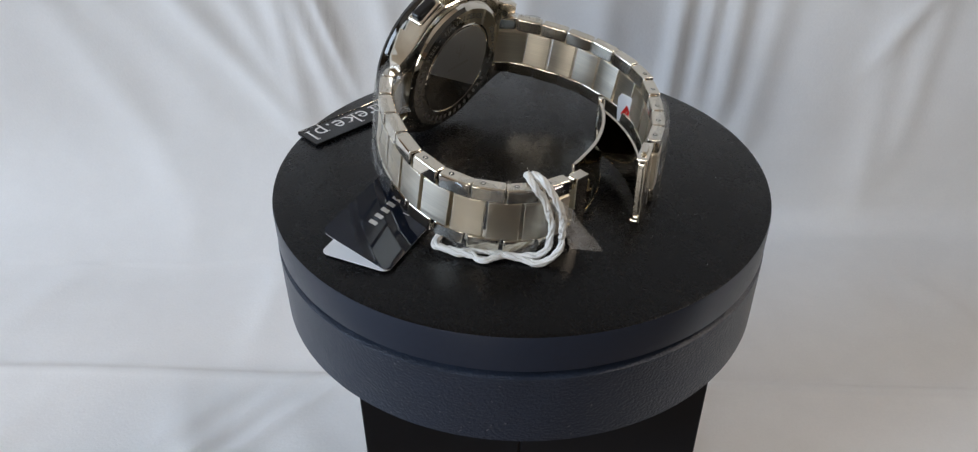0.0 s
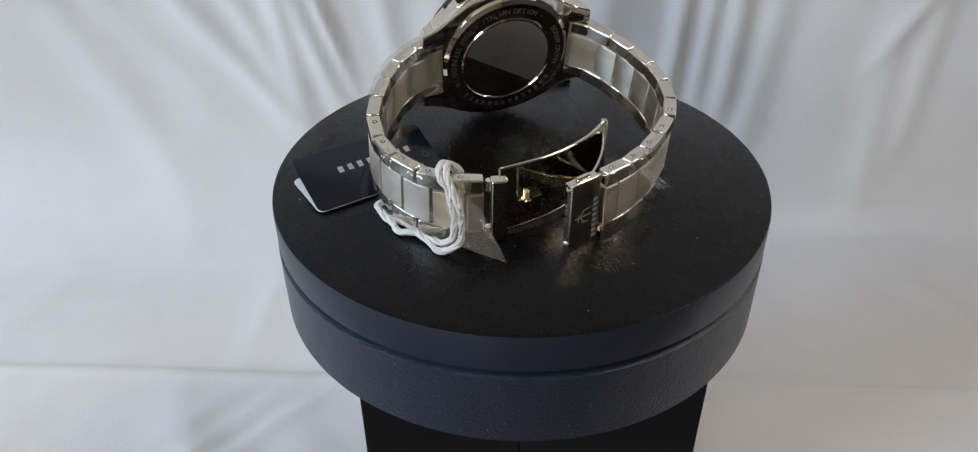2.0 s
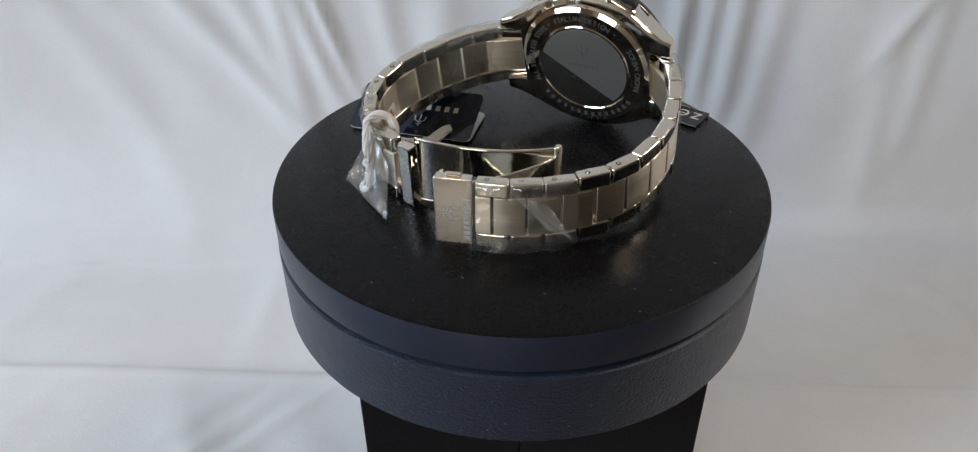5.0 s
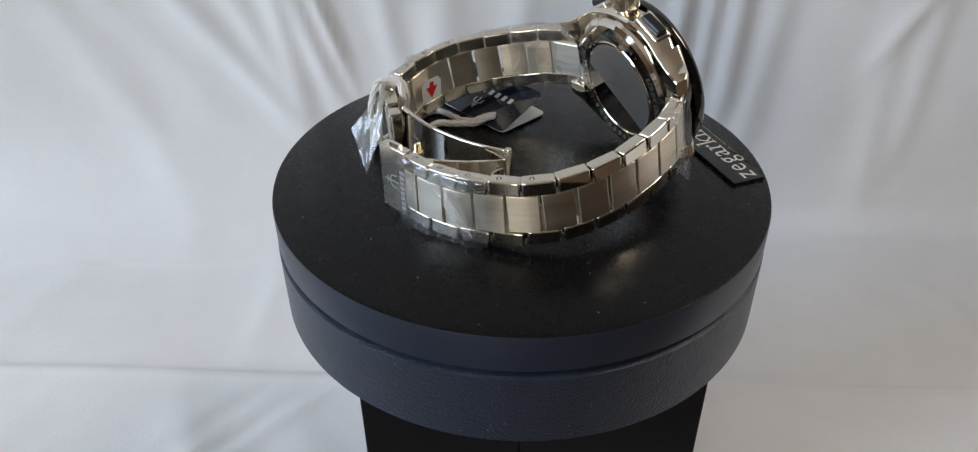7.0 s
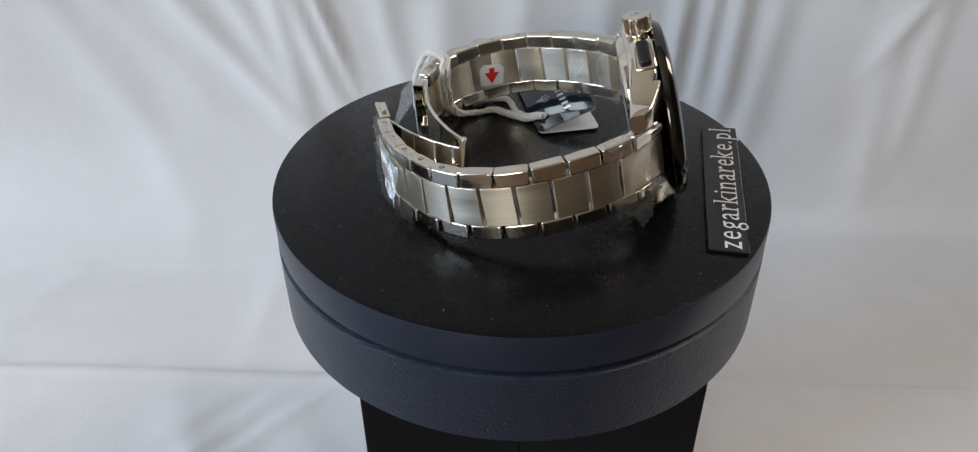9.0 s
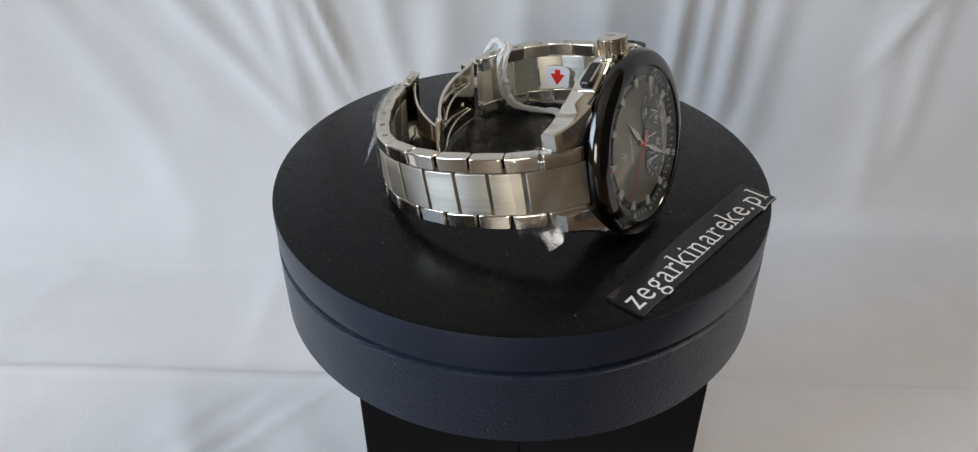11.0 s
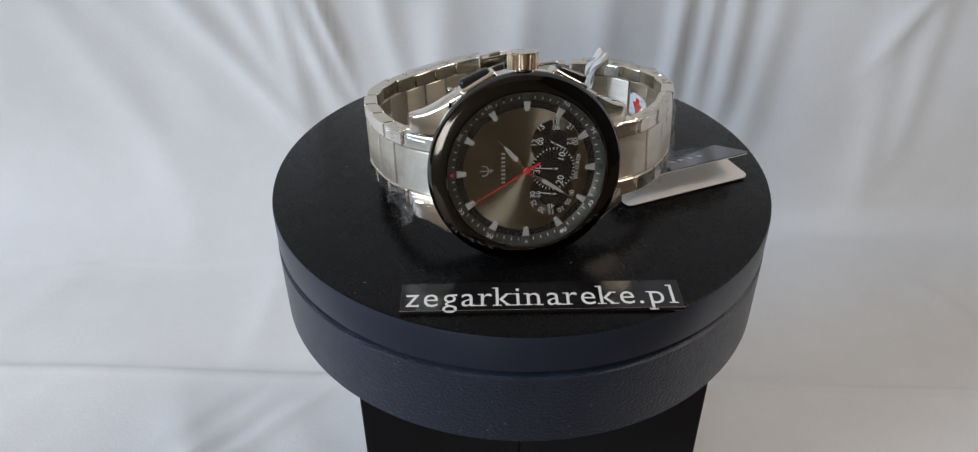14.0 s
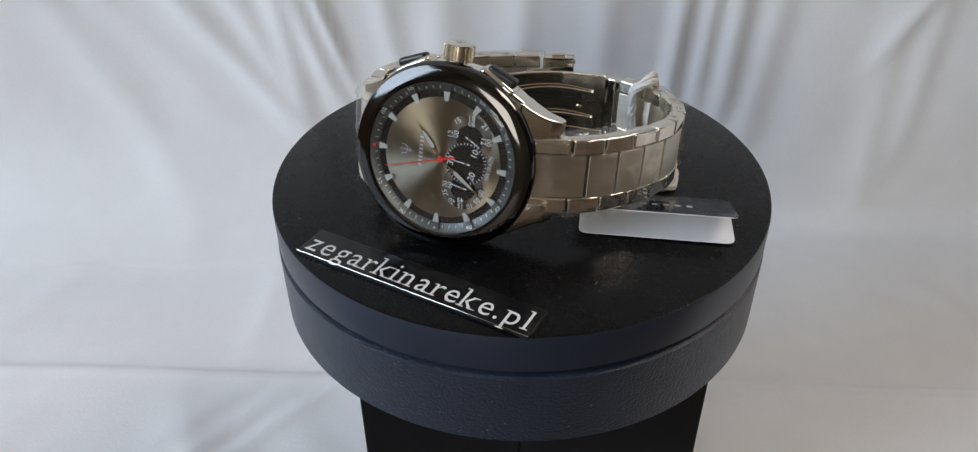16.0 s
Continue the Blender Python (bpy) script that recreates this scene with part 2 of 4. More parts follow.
def build_turntable():
    root = tagged(new("turntable"), "black round motor turntable on a black box foot", "turntable")
    r, top = S, ZT
    platter = part("platter", turned_body([(0, 0), (r * 0.985, 0), (r * 0.997, -0.0003), (r, -0.0011), (r, -0.150 * r), (r * 0.985, -0.155 * r), (0, -0.155 * r)], 160), PLATTER, root, "matt black rotating platter", True)
    sharpen(platter)
    platter.data.materials.append(RIM)
    for f in platter.data.polygons:
        if abs(f.normal.z) < 0.5:
            f.material_index = 1
    platter.matrix_world = pose(0, 0, top)
    ring = part("base_ring", turned_body([(0, -0.178 * r), (r * 0.99, -0.178 * r), (r * 1.003, -0.186 * r), (r * 1.003, -0.485 * r), (r * 0.99, -0.497 * r), (0, -0.497 * r)], 160), RING, root, "pebbled black plastic motor housing", True)
    sharpen(ring)
    ring.location = (0, 0, top)
    core = part("gap_core", turned_body([(0, -0.155 * r), (r * 0.90, -0.155 * r), (r * 0.90, -0.178 * r), (0, -0.178 * r)], 96), BLACK, root)
    core.location = (0, 0, top)
    h = top - 0.497 * r
    part("foot_core", block(0.094, 0.086, h - 0.0004, at=(0.0036, 0.0, h / 2)), BLACK, root)
    for side, x0, x1 in ((-1, -0.0452, 0.0012), (1, 0.0018, 0.0536)):
        part("foot_panel", block(x1 - x0, 0.09, h, 0.0005, at=((x0 + x1) / 2, 0.0, h / 2)), BOXBLACK, root, "black lacquered panel of the box foot")
    # lint and dust on the housing and the platter
    rng = random.Random(4)

    def specks(count, place):
        bm = bmesh.new()
        for _ in range(count):
            p, nrm = place()
            d = Vector((rng.gauss(0, 1), rng.gauss(0, 1), rng.gauss(0, 1)))
            d = (d - nrm * d.dot(nrm)).normalized()
            e = nrm.cross(d)
            long, wide = rng.uniform(0.00010, 0.00045), rng.uniform(0.00006, 0.00011)
            bm.faces.new([bm.verts.new(p + nrm * 0.00006 + d * long * i + e * wide * j) for i, j in ((-1, -1), (1, -1), (1, 1), (-1, 1))])
        return bm

    def on_ring():
        a = radians(rng.choice((rng.gauss(-118, 9), rng.uniform(-160, -40))))
        nrm = Vector((math.cos(a), math.sin(a), 0))
        return nrm * r * 1.0032 + Vector((0, 0, top - r * rng.uniform(0.19, 0.47))), nrm

    def on_top():
        a, q = rng.uniform(0, math.tau), r * 0.97 * math.sqrt(rng.random())
        return Vector((q * math.cos(a), q * math.sin(a), 0)), Vector((0, 0, 1))
    tagged(part("dust", specks(70, on_ring), DUST, root), "pale lint specks on the housing", kind="stuff")
    tagged(part("platter_dust", specks(32, on_top), DUST, platter), "pale lint specks on the platter", kind="stuff")
    return platter


build_room()
build_sheet()
platter = build_turntable()

RIDERS = []

# ---- the watch: frame of the case, and of any place along the bracelet ----


def film_material(strength, rough, scale=260, relief=0.7, haze=0.0):
    """Thin clear plastic: mostly see-through, with a weak crumpled gloss and a milky haze."""
    m = bpy.data.materials.new("clear film")
    m.use_nodes = True
    t = m.node_tree
    t.nodes.remove(t.nodes["Principled BSDF"])
    out = t.nodes["Material Output"]
    clear, gloss, mix = t.nodes.new("ShaderNodeBsdfTransparent"), t.nodes.new("ShaderNodeBsdfGlossy"), t.nodes.new("ShaderNodeMixShader")
    clear.inputs[0].default_value = (0.97, 0.97, 0.96, 1)
    gloss.inputs["Roughness"].default_value = rough
    crumple, bump = t.nodes.new("ShaderNodeTexNoise"), t.nodes.new("ShaderNodeBump")
    crumple.inputs["Scale"].default_value = scale
    bump.inputs["Strength"].default_value, bump.inputs["Distance"].default_value = relief, 0.002
    t.links.new(crumple.outputs[0], bump.inputs["Height"])
    t.links.new(bump.outputs[0], gloss.inputs["Normal"])
    mix.inputs[0].default_value = strength
    milk, veil = t.nodes.new("ShaderNodeBsdfDiffuse"), t.nodes.new("ShaderNodeMixShader")
    milk.inputs[0].default_value = (0.85, 0.85, 0.83, 1)
    veil.inputs[0].default_value = haze
    t.links.new(clear.outputs[0], veil.inputs[1])
    t.links.new(milk.outputs[0], veil.inputs[2])
    t.links.new(veil.outputs[0], mix.inputs[1])
    t.links.new(gloss.outputs[0], mix.inputs[2])
    t.links.new(mix.outputs[0], out.inputs[0])
    return m


CLEAR = film_material(0.13, 0.13, 120, 0.03, 0.04)
LOOSE = film_material(0.14, 0.22, 60, 0.05, 0.15)
SEAL = film_material(0.40, 0.45, 60, 0.05)


def crystal_material():
    """A clear pane: see-through, with the weak mirror gloss of coated glass."""
    m = film_material(0.045, 0.0)
    m.name = "crystal"
    t = m.node_tree
    for n in [n for n in t.nodes if n.bl_idname in ("ShaderNodeTexNoise", "ShaderNodeBump")]:
        t.nodes.remove(n)
    return m


GLASS = crystal_material()
COTTON = grained(material("white cotton string", (0.8, 0.79, 0.75), 0.95), 2500, 0.6, 0.08, distance=0.0004)
CARDBLACK = grained(material("coated black card", (0.008, 0.012, 0.024), 0.08), 260, 0.02, 0.1, 0.06)
CARDWHITE = grained(material("white card", (0.8, 0.8, 0.8), 0.6), 800, 0.05, 0.02)
SILVER = material("silver print", (0.62, 0.62, 0.62), 0.35, 0.6)
REHAUT = grained(material("grey satin chapter ring", (0.075, 0.082, 0.08), 0.30, 0.5), 300, 0.0, 0.05, 0.05)
LUME = material("white lacquer markers", (0.44, 0.45, 0.43), 0.3)
DARKMARK = material("dark grey enamel", (0.05, 0.052, 0.052), 0.35)
GOLD = material("gold tinted steel", (0.80, 0.66, 0.42), 0.12, 1.0)
BUTTON = material("black rubber", (0.008, 0.008, 0.009), 0.3)


def ray_tangent(m):
    """Brushing that runs round the middle of a turned face."""
    t = m.node_tree
    b = t.nodes["Principled BSDF"]
    tan = t.nodes.new("ShaderNodeTangent")
    tan.direction_type, tan.axis = "RADIAL", "Z"
    t.links.new(tan.outputs[0], b.inputs["Tangent"])
    b.inputs["Anisotropic"].default_value = 0.96
    return m


SUNRAY = ray_tangent(material("sunray brushed dark dial", (0.31, 0.275, 0.215), 0.30, 1.0))

COUNTER = ray_tangent(material("turned counter ring", (0.13, 0.12, 0.105), 0.3, 1.0))

SATIN = grained(material("satin steel", (0.805, 0.742, 0.63), 0.22, 1.0), 1800, 0.02, 0.05, 0.04, (0.06, 1, 1), distance=0.0001)
ENGRAVED = material("engraved matt steel", (0.30, 0.29, 0.27), 0.55, 1.0)

N_CASE = Vector((0.9249, 0.3046, 0.2276)).normalized()
U_SIX = Vector((-0.3128, 0.9498, 0.0)).normalized()
U_CROWN = N_CASE.cross(U_SIX).normalized()
M_CASE = Matrix(((U_SIX.x, U_CROWN.x, N_CASE.x, 0.5643 * S), (U_SIX.y, U_CROWN.y, N_CASE.y, 0.0857 * S), (U_SIX.z, U_CROWN.z, N_CASE.z, 0.3446 * S), (0, 0, 0, 1))) @ pose(0, 0, 0, 0, 0, -2.0)
A_DIR = Vector((0.95, 0.312, 0.0))


def band_frame(a, b, at=0.5):
    """The frame of a link between two places of the bracelet's line: x along it, y outwards, z up the width."""
    p = a.lerp(b, at)
    w = p.x * A_DIR.x + p.y * A_DIR.y
    tilt = radians(10.5) * min(1.0, max(0.0, (w + 0.52) / 0.4))
    up = Vector((-A_DIR.x * math.sin(tilt), -A_DIR.y * math.sin(tilt), math.cos(tilt))).normalized()
    along = (b - a).normalized()
    out = up.cross(along).normalized()
    if out.x * p.x + out.y * p.y < 0:
        out, along = -out, -along
    along = out.cross(up).normalized()
    z = max(0.1385, 0.139 + 0.185 * max(0.0, w + 0.42) - 0.015 * p.y)
    return Matrix(((along.x, out.x, up.x, p.x * S), (along.y, out.y, up.y, p.y * S), (along.z, out.z, up.z, z * S), (0, 0, 0, 1)))


TWELVE = [(0.578, -0.195), (0.543, -0.277), (0.480, -0.364), (0.407, -0.427), (0.321, -0.486), (0.239, -0.531), (0.153, -0.558), (0.051, -0.572), (-0.051, -0.566), (-0.143, -0.535), (-0.239, -0.479), (-0.336, -0.411), (-0.423, -0.326), (-0.484, -0.239), (-0.565, -0.127)]
SIX = [(0.400, 0.318), (0.339, 0.410), (0.256, 0.469), (0.171, 0.513), (0.072, 0.543), (-0.031, 0.561), (-0.124, 0.568), (-0.217, 0.555), (-0.320, 0.507), (-0.397, 0.437), (-0.459, 0.346), (-0.488, 0.244), (-0.485, 0.150)]


def rounded_link(x, y, z, r):
    """A link piece with softly rounded long edges."""
    return block(x * S, y * S, z * S, r * S, 3)


def domed_link(x, y, z, r, sag):
    """A link piece whose faces bow a little along the bracelet."""
    bm = rounded_link(x, y, z, r)
    for k in range(-3, 4):
        bmesh.ops.bisect_plane(bm, geom=bm.verts[:] + bm.edges[:] + bm.faces[:], plane_co=(k * x * S / 8, 0, 0), plane_no=(1, 0, 0))
    for v in bm.verts:
        v.co.y -= math.copysign(sag * S * (2 * v.co.x / (x * S)) ** 2, v.co.y) if abs(v.co.y) > y * S * .3 else 0.0
    return bm


def shared(name, mesh, parent, m, label=""):
    ob = new(name, mesh)
    ob.parent = parent
    ob.matrix_world = m
    return tagged(ob, label)


def crisp(me):
    """Rounded edges shade smoothly, and the large faces between them stay flat."""
    me.polygons.foreach_set("use_smooth", [True] * len(me.polygons))
    large = [max(abs(c) for c in f.normal) > 0.98 for f in me.polygons]
    beside = collections.defaultdict(list)
    for f in me.polygons:
        for key in f.edge_keys:
            beside[key].append(large[f.index])
    sharp = [len(set(beside[tuple(sorted(e.vertices))])) > 1 for e in me.edges]
    me.attributes.new("sharp_edge", "BOOLEAN", "EDGE").data.foreach_set("value", sharp)


def link_meshes(length):
    made = []
    centre = domed_link(length * .952, .049, .154, .0022, .0022)
    for v in centre.verts:
        if v.co.y < 0:
            v.co.x *= .955
    for name, bm, mat in (("side_link", domed_link(length * .985, .051, .058, .0065, .0016), STEEL), ("centre_link", centre, BRUSHED)):
        me = bpy.data.meshes.new(name)
        bm.to_mesh(me)
        bm.free()
        me.materials.append(mat)
        if name == "side_link":
            me.materials.append(SATIN)
            for f in me.polygons:
                f.material_index = int(f.normal.y < -0.8 or abs(f.normal.z) > 0.8)
        crisp(me)
        made.append(me)
    me = bpy.data.meshes.new("pin")
    bm = turned_body([(0, .0010 * S), (.0050 * S, .0010 * S), (.0054 * S, .0002 * S), (.0088 * S, .0004 * S), (.0094 * S, 0), (0, 0)], 16)
    bm.to_mesh(me)
    bm.free()
    me.materials.append(STEEL)
    me.materials.append(BLACK)
    # The pin hole's shade is painted as a black ring round the steel core.
    for f in me.polygons:
        f.material_index = int(math.hypot(f.center.x, f.center.y) > .0052 * S)
    made.append(me)
    return made


def bracelet_side(root, points, first, step, count, pins):
    line = spun([(x, y, 0) for x, y in points], 400)
    run = sum((b - a).length for a, b in zip(line, line[1:]))
    side, centre, pin = link_meshes(step * 0.986)

    def at(s):
        s = min(max(s / run, 0.0), 1.0) * (len(line) - 1)
        k = min(int(s), len(line) - 2)
        return line[k].lerp(line[k + 1], s - k)
    rng = random.Random(3)
    for k in range(count):
        m = band_frame(at(first + k * step), at(first + (k + 1) * step)) @ pose(0, 0, 0, rng.uniform(-.8, .8), rng.uniform(-.6, .6), rng.uniform(-1, 1))
        for sz in (1, -1):
            shared("side_link", side, root, m @ pose(0, 0, sz * .1070 * S))
        if count - pins <= k:
            shared("link_pin", pin, root, m @ pose(0.02 * S, 0, .1361 * S))
        if k < count - 1:
            m2 = band_frame(at(first + (k + .5) * step), at(first + (k + 1.5) * step)) @ pose(0, 0, 0, rng.uniform(-1.2, 1.2), 0, rng.uniform(-1.5, 1.5))
            shared("centre_link", centre, root, m2)
    reach = first + step * .5
    end = part("end_link", domed_link(reach * .985, .049, .154, .004, .004), BRUSHED, root, "broad brushed steel end link")
    crisp(end.data)
    end.matrix_world = band_frame(at(0.0), at(reach))
    for sz in (1, -1):
        ob = part("end_link_side", domed_link(first * .985, .049, .058, .0075, .002), STEEL, end, "polished shoulder of the end link")
        crisp(ob.data)
        ob.matrix_world = band_frame(at(0.0), at(first)) @ pose(0, 0, sz * .1070 * S)
    ob = part("centre_link", rounded_link(step * .5, .047, .154, .005), BRUSHED, root)
    ob.matrix_world = band_frame(at(first + (count - .5) * step), at(first + count * step))
    return at, run, step


def case_half(x):
    """Half of the case's height across, at a distance from its middle towards a lug."""
    x = abs(x)
    stations = [(0, .316), (.08, .310), (.15, .292), (.21, .260), (.27, .218), (.32, .192), (.37, .178)]
    for (a, ya), (b, yb) in zip(stations, stations[1:]):
        if x <= b:
            return ya + (yb - ya) * (x - a) / (b - a)
    return stations[-1][1]


def section(bm, x, y0, y1, zb, zf, r):
    ring = []
    for cy, cz, a0 in ((y1 - r, zf - r, 0), (y0 + r, zf - r, 90), (y0 + r, zb + r, 180), (y1 - r, zb + r, 270)):
        for k in range(4):
            a = radians(a0 + 30 * k)
            ring.append(bm.verts.new((x * S, (cy + r * math.cos(a)) * S, (cz + r * math.sin(a)) * S)))
    return ring


def loft(bm, rings):
    for a, b in zip(rings, rings[1:]):
        n = len(a)
        for k in range(n):
            bm.faces.new((a[k], a[(k + 1) % n], b[(k + 1) % n], b[k]))
    bm.faces.new(rings[0])
    bm.faces.new(list(reversed(rings[-1])))


def depth(x):
    x = abs(x)
    drop = max(0.0, (x - .17) / .2)
    return -.140 - .028 * drop, -.022 - .085 * drop ** 1.4


def case_body():
    bm = bmesh.new()
    rings = []
    for k in range(-14, 15):
        x = .285 * k / 14
        zb, zf = depth(x)
        h = case_half(x)
        rings.append(section(bm, x, -h, h, zb, zf - .016, .016))
    loft(bm, rings)
    bmesh.ops.recalc_face_normals(bm, faces=bm.faces)
    return bm


def lug(sx, sy):
    bm = bmesh.new()
    rings = []
    for k in range(9):
        x = .25 + .122 * k / 8
        zb, zf = depth(x)
        h = case_half(x) * (1.004 if k < 8 else .985)
        y = sorted((sy * .115, sy * h))
        rings.append(section(bm, sx * x, y[0], y[1], zb, zf + .002 - (.012 if k == 8 else 0), .010))
    loft(bm, rings)
    bmesh.ops.recalc_face_normals(bm, faces=bm.faces)
    return bm


def lettering(words, size, width=0.0, thin=0.0, raw=False):
    """The words as a flat mesh round the origin, of that letter size, squeezed to a width if one is given."""
    cu = bpy.data.curves.new("words", "FONT")
    cu.body, cu.size = words, size
    if not raw:
        cu.align_x, cu.align_y = "CENTER", "CENTER"
    cu.resolution_u = 4
    cu.offset = thin * size
    ob = new("words", cu)
    bpy.context.view_layer.update()
    me = bpy.data.meshes.new_from_object(ob.evaluated_get(bpy.context.evaluated_depsgraph_get()))
    bm = bmesh.new()
    bm.from_mesh(me)
    bpy.data.objects.remove(ob)
    bpy.data.curves.remove(cu)
    bpy.data.meshes.remove(me)
    if raw:
        return bm
    xs = [v.co.x for v in bm.verts]
    ys = [v.co.y for v in bm.verts]
    sx = width / (max(xs) - min(xs)) if width else 1.0
    mx = (max(xs) + min(xs)) / 2
    my = 0.0 if width else (max(ys) + min(ys)) / 2
    for v in bm.verts:
        v.co.x, v.co.y = (v.co.x - mx) * sx, v.co.y - my
    return bm


def put(bm, other, m):
    bmesh.ops.transform(other, matrix=m, verts=other.verts)
    return joined(bm, other)


def flat(points, z=0.0):
    bm = bmesh.new()
    bm.faces.new([bm.verts.new((x, y, z)) for x, y in points])
    return bm


def slab_of(points, z0, z1):
    """A flat outline given thickness."""
    bm = bmesh.new()
    lo = [bm.verts.new((x, y, z0)) for x, y in points]
    hi = [bm.verts.new((x, y, z1)) for x, y in points]
    n = len(points)
    bm.faces.new(list(reversed(lo)))
    bm.faces.new(hi)
    for k in range(n):
        bm.faces.new((lo[k], lo[(k + 1) % n], hi[(k + 1) % n], hi[k]))
    bmesh.ops.recalc_face_normals(bm, faces=bm.faces)
    return bm


def emblem(size, z=0.0):
    """A plain three-pronged mark."""
    bm = bmesh.new()
    s = size
    for x0, y0, x1, y1, w in ((0, -.5, 0, .5, .07), (-.32, .0, -.36, .36, .07), (.32, .0, .36, .36, .07), (-.32, .02, 0, -.16, .07), (.32, .02, 0, -.16, .07), (-.2, -.28, .2, -.28, .06)):
        d = Vector((x1 - x0, y1 - y0)).normalized()
        n = Vector((-d.y, d.x)) * w / 2
        joined(bm, flat([((x0 + n.x) * s, (y0 + n.y) * s), ((x0 - n.x) * s, (y0 - n.y) * s), ((x1 - n.x) * s, (y1 - n.y) * s), ((x1 + n.x) * s, (y1 + n.y) * s)], z))
    bmesh.ops.recalc_face_normals(bm, faces=bm.faces)
    return bm


def bars(count, size, gap, height):
    """Plain bars in place of a maker's name."""
    bm = bmesh.new()
    for k in range(count):
        x = (k - (count - 1) / 2) * (size + gap)
        joined(bm, flat([(x - size / 2, -height / 2), (x + size / 2, -height / 2), (x + size / 2, height / 2), (x - size / 2, height / 2)]))
    return bm


def on_case(name, bm, mat, root, m=None, label="", smooth=False):
    ob = part(name, bm, mat, root, label, smooth)
    if smooth:
        sharpen(ob, 30)
    ob.matrix_world = M_CASE @ (m or Matrix())
    return ob


M_DIAL = M_CASE @ pose(0, 0, -.010 * S)


def on_dial(name, bm, mat, root, m=None, label="", smooth=False):
    ob = on_case(name, bm, mat, root, m, label, smooth)
    ob.matrix_world = M_DIAL @ (m or Matrix())
    return ob


def radial(angle, r, z):
    """A place on the dial: degrees from the six o'clock side, its y pointing outwards."""
    a = radians(angle)
    return pose(r * math.cos(a) * S, r * math.sin(a) * S, z * S, 0, 0, angle - 90)


def hand_outline(length, width, back, waist):
    return [(-back, -waist), (length * .22, -waist), (length * .34, -width), (length * .72, -width * .55), (length * .82, -waist * .6), (length, 0), (length * .82, waist * .6), (length * .72, width * .55), (length * .34, width), (length * .22, waist), (-back, waist)]


